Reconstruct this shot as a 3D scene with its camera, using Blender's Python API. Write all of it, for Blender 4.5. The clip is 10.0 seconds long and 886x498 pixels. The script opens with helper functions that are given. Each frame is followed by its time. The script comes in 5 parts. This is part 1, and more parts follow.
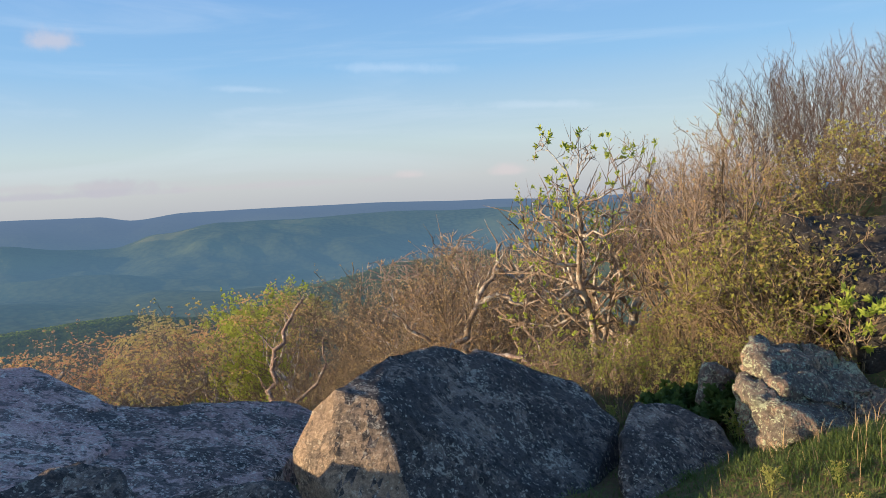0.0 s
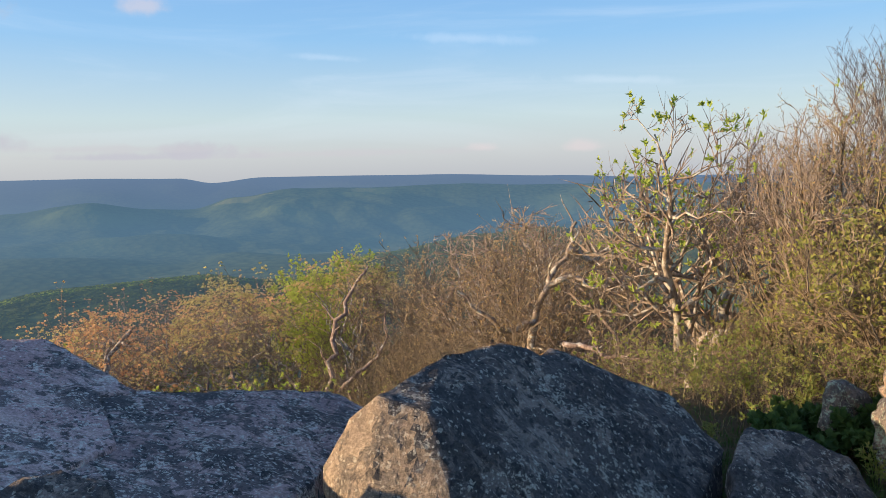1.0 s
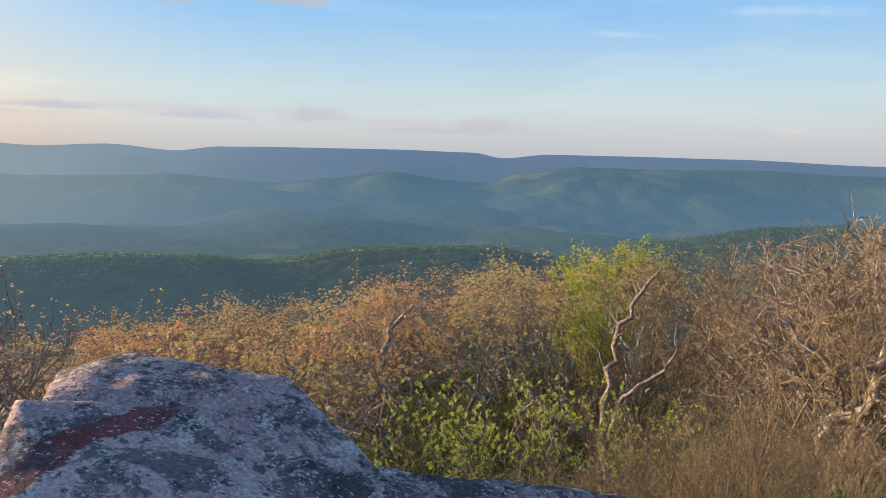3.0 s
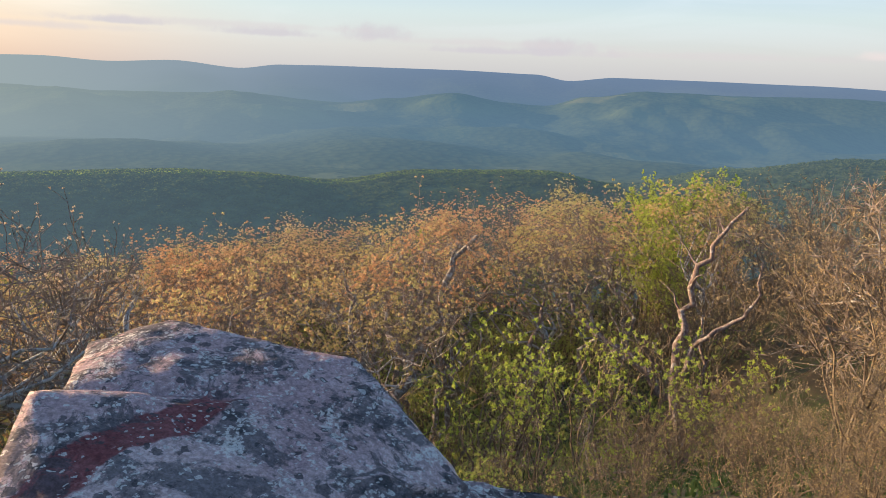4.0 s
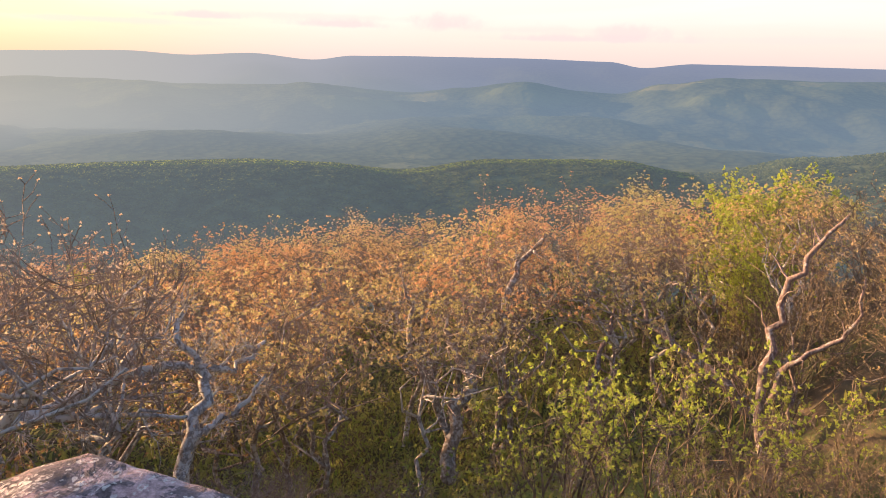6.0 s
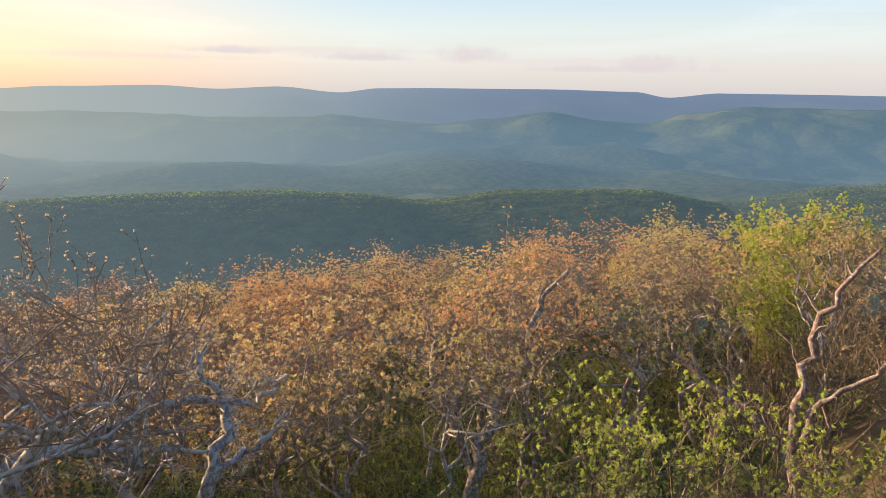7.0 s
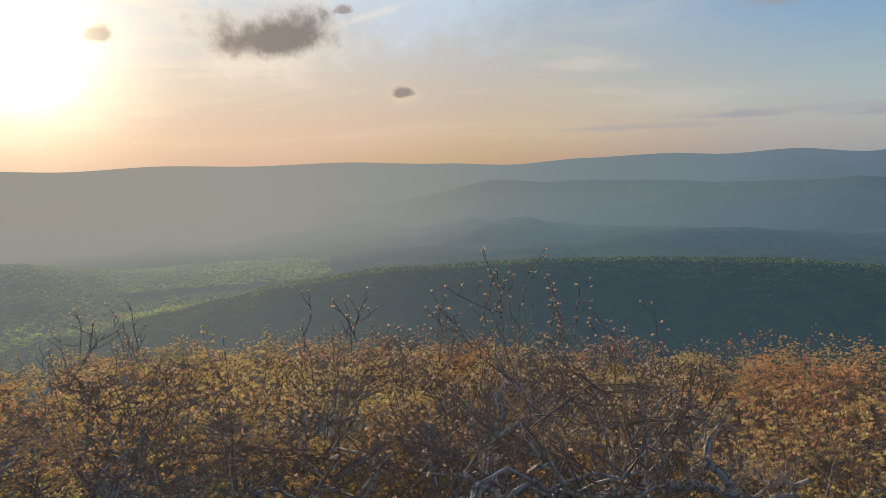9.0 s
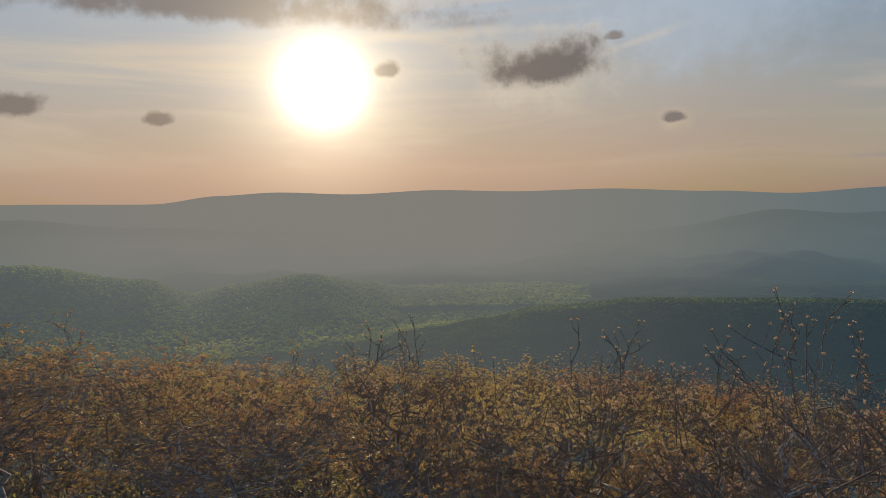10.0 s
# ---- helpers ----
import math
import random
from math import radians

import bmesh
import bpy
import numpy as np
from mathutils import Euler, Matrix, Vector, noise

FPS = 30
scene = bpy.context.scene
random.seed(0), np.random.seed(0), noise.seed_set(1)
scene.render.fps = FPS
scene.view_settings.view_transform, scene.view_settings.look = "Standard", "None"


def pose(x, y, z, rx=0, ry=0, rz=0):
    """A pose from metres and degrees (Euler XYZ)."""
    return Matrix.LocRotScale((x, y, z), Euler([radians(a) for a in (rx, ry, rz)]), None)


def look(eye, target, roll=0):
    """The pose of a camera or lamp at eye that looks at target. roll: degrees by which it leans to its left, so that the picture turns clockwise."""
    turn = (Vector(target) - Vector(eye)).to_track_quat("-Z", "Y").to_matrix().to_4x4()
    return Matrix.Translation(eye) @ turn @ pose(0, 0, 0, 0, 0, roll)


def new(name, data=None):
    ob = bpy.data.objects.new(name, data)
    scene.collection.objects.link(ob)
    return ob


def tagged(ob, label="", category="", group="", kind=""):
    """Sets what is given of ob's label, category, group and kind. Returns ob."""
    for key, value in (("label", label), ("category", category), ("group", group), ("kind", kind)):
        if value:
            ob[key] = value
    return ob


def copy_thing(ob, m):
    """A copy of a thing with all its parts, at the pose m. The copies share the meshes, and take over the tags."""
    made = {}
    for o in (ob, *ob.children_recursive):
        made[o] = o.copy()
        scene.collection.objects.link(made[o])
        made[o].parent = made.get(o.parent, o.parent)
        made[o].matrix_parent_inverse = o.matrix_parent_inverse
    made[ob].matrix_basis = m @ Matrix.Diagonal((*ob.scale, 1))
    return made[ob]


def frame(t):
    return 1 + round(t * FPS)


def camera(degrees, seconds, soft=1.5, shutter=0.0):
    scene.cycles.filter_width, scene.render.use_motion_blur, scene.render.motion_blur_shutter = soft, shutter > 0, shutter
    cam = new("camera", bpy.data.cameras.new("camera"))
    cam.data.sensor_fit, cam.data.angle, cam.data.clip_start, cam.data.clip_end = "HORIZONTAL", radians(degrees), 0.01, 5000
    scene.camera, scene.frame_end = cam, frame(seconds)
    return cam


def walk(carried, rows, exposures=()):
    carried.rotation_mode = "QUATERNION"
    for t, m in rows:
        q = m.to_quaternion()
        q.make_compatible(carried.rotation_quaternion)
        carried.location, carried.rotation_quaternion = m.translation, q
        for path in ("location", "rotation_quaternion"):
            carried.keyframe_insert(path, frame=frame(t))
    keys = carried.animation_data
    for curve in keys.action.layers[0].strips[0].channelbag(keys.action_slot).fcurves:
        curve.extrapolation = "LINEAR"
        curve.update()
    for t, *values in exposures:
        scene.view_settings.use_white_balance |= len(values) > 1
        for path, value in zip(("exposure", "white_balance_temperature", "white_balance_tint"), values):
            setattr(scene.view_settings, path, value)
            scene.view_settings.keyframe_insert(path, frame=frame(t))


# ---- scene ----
cam = camera(62.09, 10.0, soft=0.55)
ROWS = [
    (0, 1.290, -3.057, -0.063, -0.00, -3.71, -3.52),
    (0.5, 1.297, -2.640, -0.082, -2.33, -5.51, -2.37),
    (1, 1.267, -2.324, -0.090, 5.45, -5.58, -1.40),
    (1.5, 1.109, -2.027, -0.130, 10.51, -6.37, -1.54),
    (2, 0.988, -1.767, -0.081, 15.28, -7.59, -1.35),
    (2.5, 0.908, -1.347, -0.017, 24.27, -6.77, 0.20),
    (2.7, 0.867, -1.238, 0.014, 26.45, -6.67, 0.67),
    (3.8, 0.362, -0.643, 0.130, 28.05, -11.00, 1.06),
    (4, 0.297, -0.568, 0.102, 31.53, -13.22, 2.11),
    (4.5, 0.081, -0.233, -0.008, 46.37, -16.88, 4.05),
    (5, 0.001, 0.001, -0.002, 48.23, -17.18, 1.76),
    (5.5, -0.045, 0.204, 0.035, 41.14, -16.60, 0.77),
    (6, -0.100, 0.285, 0.225, 37.04, -14.17, 1.30),
    (6.2, -0.081, 0.306, 0.275, 37.55, -13.01, 1.43),
    (7.5, -0.185, 0.428, 0.255, 41.55, -10.73, -0.72),
    (8, -0.383, 0.511, 0.230, 52.24, -9.61, -0.70),
    (8.5, -0.617, 0.581, 0.291, 67.47, -7.53, -1.08),
    (9, -0.682, 0.458, 0.339, 77.18, -6.43, -1.95),
    (9.5, -0.746, 0.341, 0.365, 87.76, -5.00, -1.62),
    (10, -0.729, 0.279, 0.388, 97.26, -3.93, -1.08),
]


def row_pose(x, y, z, yaw, pitch, roll):
    return pose(x, y, z, 90 + pitch, 0, yaw) @ pose(0, 0, 0, 0, 0, roll)


EXPOSURES = [(0, 0.74, 6500, 10), (0.5, 0.82, 6500, 10), (2.5, 0.8, 6500, 10), (4.0, 0.98, 6900, 12), (4.5, 1.3, 8300, 26), (5.5, 1.46, 8000, 25), (6.2, 1.32, 8500, 31), (7.5, 1.06, 6600, 8), (8.0, 0.97, 6500, 9), (8.5, 0.56, 6500, 10), (9, 0.12, 6500, 10), (10, -0.44, 6500, 10)]
walk(cam, [(r[0], row_pose(*r[1:])) for r in ROWS], EXPOSURES)


def bearing(az, el=0.0, r=1.0):
    """A point at r metres along a compass bearing (degrees, leftwards from +y) and an elevation."""
    a, e = radians(az), radians(el)
    return Vector((-math.sin(a) * math.cos(e), math.cos(a) * math.cos(e), math.sin(e))) * r


# ---- light ----
SUN_AZ, SUN_EL = 106.2, 8.7
sun_dir = bearing(SUN_AZ, SUN_EL)
sun = new("sun", bpy.data.lights.new("sun", "SUN"))
sun.data.energy, sun.data.angle, sun.data.color = 5.0, radians(0.6), (1.0, 0.72, 0.44)
sun.matrix_world = look(sun_dir * 50, (0, 0, 0))

world = bpy.data.worlds.new("sky")
scene.world = world
world.use_nodes = True
wt = world.node_tree
wt.nodes.clear()


def settle(n, v):
    """Sets the few choices that the nodes here need."""
    if "operation" in v:
        n.operation = v["operation"]
    if "use_clamp" in v:
        n.use_clamp = v["use_clamp"]
    if "data_type" in v:
        n.data_type = v["data_type"]
    if "blend_type" in v:
        n.blend_type = v["blend_type"]
    if "interpolation_type" in v:
        n.interpolation_type = v["interpolation_type"]
    if "feature" in v:
        n.feature = v["feature"]
    if "sky_type" in v:
        n.sky_type, n.sun_disc = v["sky_type"], v["sun_disc"]
    return n


def wnode(kind, **values):
    return settle(wt.nodes.new(kind), values)


def wmath(op, a, b=None, c=None, clamp=False):
    n = wnode("ShaderNodeMath", operation=op, use_clamp=clamp)
    for k, v in enumerate((a, b, c)):
        if v is None:
            continue
        if isinstance(v, (int, float)):
            n.inputs[k].default_value = v
        else:
            wt.links.new(v, n.inputs[k])
    return n.outputs[0]


def wdot(vec, axis):
    n = wnode("ShaderNodeVectorMath", operation="DOT_PRODUCT")
    wt.links.new(vec, n.inputs[0])
    n.inputs[1].default_value = axis
    return n.outputs["Value"]


def wramp(value, lo, hi):
    n = wnode("ShaderNodeMapRange", interpolation_type="SMOOTHSTEP")
    wt.links.new(value, n.inputs[0])
    n.inputs[1].default_value, n.inputs[2].default_value = lo, hi
    return n.outputs[0]


def wmix(fac, a, b, blend="MIX"):
    n = wnode("ShaderNodeMix", data_type="RGBA", blend_type=blend)
    for k, v in ((0, fac), (6, a), (7, b)):
        if isinstance(v, (int, float)):
            n.inputs[k].default_value = v
        elif isinstance(v, tuple):
            n.inputs[k].default_value = (*v, 1)
        else:
            wt.links.new(v, n.inputs[k])
    return n.outputs[2]


sky = wnode("ShaderNodeTexSky", sky_type="NISHITA", sun_disc=False)
sky.sun_elevation, sky.sun_rotation = radians(SUN_EL), radians(-SUN_AZ)
sky.altitude, sky.air_density, sky.dust_density, sky.ozone_density = 300, 1.0, 2.0, 1.5
way = wnode("ShaderNodeTexCoord").outputs["Generated"]
SKY_GAIN = 0.12
colour = wmix(1.0, wmix(1.0, sky.outputs[0], (SKY_GAIN, SKY_GAIN, SKY_GAIN), "MULTIPLY"), (0.75, 0.7, 0.65), "DARKEN")
up_part = wdot(way, (0, 0, 1))
toward = wdot(way, tuple(sun_dir))


def wstops(value, tones):
    n = wnode("ShaderNodeValToRGB")
    e = n.color_ramp.elements
    while len(e) < len(tones):
        e.new(0.5)
    for el, (at, tone) in zip(e, tones):
        el.position, el.color = at, (*tone, 1)
    wt.links.new(value, n.inputs[0])
    return n.outputs[0]


# evening air: pale and lilac low down away from the sun, peach towards it
height = wmath("ADD", wmath("MULTIPLY", up_part, 1.0), 0.02, clamp=True)
cool = wstops(height, [(0.0, (0.54, 0.56, 0.62)), (0.055, (0.63, 0.67, 0.71)), (0.10, (0.6, 0.74, 0.80)), (0.20, (0.3, 0.58, 0.92)), (0.36, (0.17, 0.41, 0.86)), (1.0, (0.08, 0.2, 0.5))])
peach = wstops(height, [(0.0, (0.74, 0.42, 0.26)), (0.06, (0.95, 0.61, 0.38)), (0.12, (0.86, 0.70, 0.54)), (0.18, (0.78, 0.78, 0.75)), (0.27, (0.62, 0.8, 1.0)), (1.0, (0.08, 0.2, 0.5))])
air_tone = wmix(wramp(toward, 0.45, 1.0), cool, peach)
colour = wmix(0.8, colour, wmix(1.0, air_tone, (0.8, 0.8, 0.8), "MULTIPLY"))

# thin veils of high cloud, stretched along the wind
turned = wnode("ShaderNodeMapping")
turned.inputs["Rotation"].default_value = (radians(2), radians(-2), 0)
turned.inputs["Scale"].default_value = (1.5, 1.5, 11.0)
wt.links.new(way, turned.inputs[0])
veil = wnode("ShaderNodeTexNoise")
veil.inputs["Scale"].default_value, veil.inputs["Detail"].default_value, veil.inputs["Roughness"].default_value = 1.3, 6, 0.58
veil.inputs["Distortion"].default_value = 0.9
wt.links.new(turned.outputs[0], veil.inputs["Vector"])
veil_mask = wmath("MULTIPLY", wramp(veil.outputs[0], 0.47, 0.75), wramp(up_part, 0.0, 0.12))

warm = wramp(toward, 0.35, 1.0)
veil_tone = wmix(warm, (0.66, 0.72, 0.80), (1.0, 0.82, 0.6))
colour = wmix(wmath("MULTIPLY", veil_mask, wmath("ADD", 0.2, wmath("MULTIPLY", warm, 0.5))), colour, veil_tone)

fluff = wnode("ShaderNodeTexNoise")
fluff.inputs["Scale"].default_value, fluff.inputs["Detail"].default_value, fluff.inputs["Roughness"].default_value = 48, 7, 0.65
wt.links.new(way, fluff.inputs["Vector"])
billow = wnode("ShaderNodeTexNoise")
billow.inputs["Scale"].default_value, billow.inputs["Detail"].default_value = 17, 4
wt.links.new(way, billow.inputs["Vector"])
rough = wmath("ADD", wmath("MULTIPLY", wmath("SUBTRACT", fluff.outputs[0], 0.5), 1.2), wmath("MULTIPLY", wmath("SUBTRACT", billow.outputs[0], 0.5), 1.6))


def cloud(az, el, wide, high, tone, strength, soft=0.5, tilt=0.0, flat_base=True):
    """A cloud at a bearing, wide and high in degrees of half-size."""
    global colour
    c = bearing(az, el)
    right = Vector((-c.y, c.x, 0)).normalized() * -1
    upward = right.cross(c).normalized()
    a = radians(tilt)
    u, v = right * math.cos(a) + upward * math.sin(a), upward * math.cos(a) - right * math.sin(a)
    du = wmath("DIVIDE", wdot(way, tuple(u)), math.sin(radians(wide)))
    dv = wmath("DIVIDE", wmath("SUBTRACT", wdot(way, tuple(v)), v.dot(c)), math.sin(radians(high)))
    if flat_base:
        dv = wmath("MULTIPLY", dv, wmath("ADD", 1.0, wmath("MULTIPLY", wmath("LESS_THAN", dv, 0.0), 0.9)))
    q = wmath("SQRT", wmath("ADD", wmath("MULTIPLY", du, du), wmath("MULTIPLY", dv, dv)))
    q = wmath("ADD", q, rough)
    mask = wmath("SUBTRACT", 1.0, wramp(q, 1.0 - soft, 1.0 + soft * 0.3))
    mask = wmath("MULTIPLY", mask, wramp(wdot(way, tuple(c)), 0.8, 0.85))
    colour = wmix(wmath("MULTIPLY", mask, strength), colour, tone)


DARK = (0.17, 0.155, 0.16)
cloud(76, 13.5, 14, 4.5, (0.66, 0.78, 0.92), 0.75, 1.0, 10, False)
# bright band of lit cirrus and the grey bank above the sun
cloud(114, 14.0, 17, 2.3, (0.25, 0.23, 0.225), 0.9, 0.7)
cloud(100, 12.2, 13, 0.45, (0.98, 0.86, 0.68), 0.5, 1.0, 3, False)
cloud(82.5, 11.2, 4.5, 0.4, (0.95, 0.85, 0.7), 0.45, 0.9, 16, False)
cloud(89.0, 9.7, 6.6, 3.0, (0.98, 0.84, 0.64), 0.55, 0.8, 0, False)
cloud(101.2, 9.7, 1.7, 1.3, (0.98, 0.88, 0.66), 0.5, 0.8, 0, False)
cloud(79.9, 5.6, 1.3, 0.9, (0.95, 0.76, 0.55), 0.4, 0.8, 0, False)
cloud(89.0, 9.6, 5.4, 2.3, DARK, 0.92, 0.7)
cloud(84.0, 11.6, 0.8, 0.5, (0.3, 0.25, 0.24), 0.8)
cloud(101.2, 9.7, 1.2, 0.9, DARK, 0.95)
cloud(79.9, 5.6, 0.9, 0.6, (0.3, 0.26, 0.25), 0.9)
cloud(118.0, 6.0, 1.3, 0.75, (0.3, 0.25, 0.22), 0.9)
cloud(127.2, 6.6, 2.4, 1.3, (0.28, 0.24, 0.22), 0.9)
# far bank low over the ridge
for az, el, wide, high in ((55, 2.9, 3.2, 0.35), (45, 2.6, 4.0, 0.45), (37, 2.75, 2.8, 0.95), (24, 2.2, 3.4, 0.75), (28, 1.9, 9, 0.4)):
    cloud(az, el, wide, high, (0.42, 0.42, 0.47), 0.8, 0.75)
for az, el, wide, high in ((47, 3.1, 13, 0.3), (30, 2.5, 12, 0.32), (62, 2.4, 9, 0.25), (12, 2.0, 12, 0.3)):
    cloud(az, el, wide, high, (0.46, 0.45, 0.48), 0.5, 0.9, 0, False)
for az, el, wide, high in ((52, 10.6, 2.6, 1.2), (46.5, 11.0, 1.9, 1.3), (38.5, 11.4, 3.8, 1.3)):
    cloud(az, el, wide, high, (0.40, 0.39, 0.42), 0.75, 0.8)
for az, el, wide, high in ((2, 2.2, 1.4, 0.5), (-5.4, 2.0, 1.6, 0.6), (26.6, 12.3, 1.6, 1.1)):
    cloud(az, el, wide, high, (0.6, 0.52, 0.53), 0.5, 0.9)
for az, el, wide, high in ((13.9, 9.1, 2.6, 0.28), (2.5, 10.3, 5, 0.4), (-7.8, 6.9, 4, 0.35)):
    cloud(az, el, wide, high, (0.75, 0.8, 0.88), 0.15, 0.9, -4, False)

# the sun behind thin haze, with its aureole
angle = wmath("ARCCOSINE", wmath("MINIMUM", toward, 0.99999))
bloom = wmath("MULTIPLY", wmath("EXPONENT", wmath("MULTIPLY", wmath("POWER", wmath("DIVIDE", angle, radians(6.2)), 2.0), -1.0)), 0.85)
disc = wmath("MULTIPLY", wmath("EXPONENT", wmath("MULTIPLY", wmath("POWER", wmath("DIVIDE", angle, radians(2.3)), 2.0), -1.0)), 5.0)
ring = wmath("MULTIPLY", wmath("EXPONENT", wmath("DIVIDE", angle, -radians(11.0))), 0.36)
colour = wmix(1.0, colour, wmix(1.0, (1.0, 0.92, 0.75), disc, "MULTIPLY"), "ADD")
colour = wmix(1.0, colour, wmix(1.0, (1.0, 0.85, 0.6), bloom, "MULTIPLY"), "ADD")
colour = wmix(1.0, colour, wmix(1.0, (1.0, 0.66, 0.36), ring, "MULTIPLY"), "ADD")
background = wnode("ShaderNodeBackground")
colour = wmix(1.0, colour, (0.77, 0.77, 0.77), "MULTIPLY")
colour = wmix(wmath("MULTIPLY", wramp(toward, 0.82, 0.98), 0.5), colour, wmix(1.0, colour, (1.3, 1.3, 1.3), "MULTIPLY"))
wt.links.new(colour, background.inputs[0])
wt.links.new(background.outputs[0], wnode("ShaderNodeOutputWorld").inputs[0])


# ---- materials ----
class Mat:
    """Small helper round a node material."""

    def __init__(self, name, rough=0.9, metal=0.0, spec=0.3):
        self.m = bpy.data.materials.new(name)
        self.m.use_nodes = True
        self.t = self.m.node_tree
        self.bsdf = self.t.nodes["Principled BSDF"]
        self.bsdf.inputs["Roughness"].default_value = rough
        self.bsdf.inputs["Metallic"].default_value = metal
        self.bsdf.inputs["Specular IOR Level"].default_value = spec

    def node(self, kind, **values):
        return settle(self.t.nodes.new(kind), values)

    def put(self, value, socket):
        if isinstance(value, (int, float)):
            socket.default_value = value
        elif isinstance(value, tuple):
            socket.default_value = (*value, 1) if len(socket.default_value) == 4 else value
        else:
            self.t.links.new(value, socket)

    def math(self, op, a, b=None, clamp=False):
        n = self.node("ShaderNodeMath", operation=op, use_clamp=clamp)
        self.put(a, n.inputs[0])
        if b is not None:
            self.put(b, n.inputs[1])
        return n.outputs[0]

    def place(self, scale=(1, 1, 1), kind="Object", turn=0.0):
        c = self.node("ShaderNodeTexCoord").outputs[kind] if kind != "World" else self.node("ShaderNodeNewGeometry").outputs["Position"]
        mp = self.node("ShaderNodeMapping")
        mp.inputs["Scale"].default_value = scale
        mp.inputs["Rotation"].default_value = (0, 0, radians(turn))
        self.t.links.new(c, mp.inputs[0])
        return mp.outputs[0]

    def noise(self, vec, scale, detail=4, rough=0.55, warp=0.0):
        n = self.node("ShaderNodeTexNoise")
        self.put(vec, n.inputs["Vector"])
        for k, v in (("Scale", scale), ("Detail", detail), ("Roughness", rough), ("Distortion", warp)):
            n.inputs[k].default_value = v
        return n.outputs[0]

    def cells(self, vec, scale, feature="F1"):
        n = self.node("ShaderNodeTexVoronoi", feature=feature)
        self.put(vec, n.inputs["Vector"])
        n.inputs["Scale"].default_value = scale
        return n

    def ramp(self, value, lo, hi, smooth=True):
        n = self.node("ShaderNodeMapRange", interpolation_type="SMOOTHSTEP" if smooth else "LINEAR")
        self.put(value, n.inputs[0])
        n.inputs[1].default_value, n.inputs[2].default_value = lo, hi
        return n.outputs[0]

    def mix(self, fac, a, b, blend="MIX"):
        n = self.node("ShaderNodeMix", data_type="RGBA", blend_type=blend)
        for k, v in ((0, fac), (6, a), (7, b)):
            self.put(v, n.inputs[k])
        return n.outputs[2]

    def stops(self, value, *tones):
        n = self.node("ShaderNodeValToRGB")
        e = n.color_ramp.elements
        while len(e) < len(tones):
            e.new(0.5)
        for el, (at, tone) in zip(e, tones):
            el.position, el.color = at, (*tone, 1)
        self.put(value, n.inputs[0])
        return n.outputs[0]

    def colour(self, socket):
        self.put(socket, self.bsdf.inputs["Base Color"])
        return self

    def bump(self, height, strength, distance):
        n = self.node("ShaderNodeBump")
        n.inputs["Strength"].default_value, n.inputs["Distance"].default_value = strength, distance
        self.put(height, n.inputs["Height"])
        self.t.links.new(n.outputs[0], self.bsdf.inputs["Normal"])
        return self

    def thin(self, socket, share):
        """Lets part of the light through, as a leaf does."""
        tr = self.node("ShaderNodeBsdfTranslucent")
        self.put(socket, tr.inputs["Color"])
        mx = self.node("ShaderNodeMixShader")
        mx.inputs[0].default_value = share
        out = self.t.nodes["Material Output"]
        self.t.links.new(self.bsdf.outputs[0], mx.inputs[1])
        self.t.links.new(tr.outputs[0], mx.inputs[2])
        self.t.links.new(mx.outputs[0], out.inputs[0])
        return self


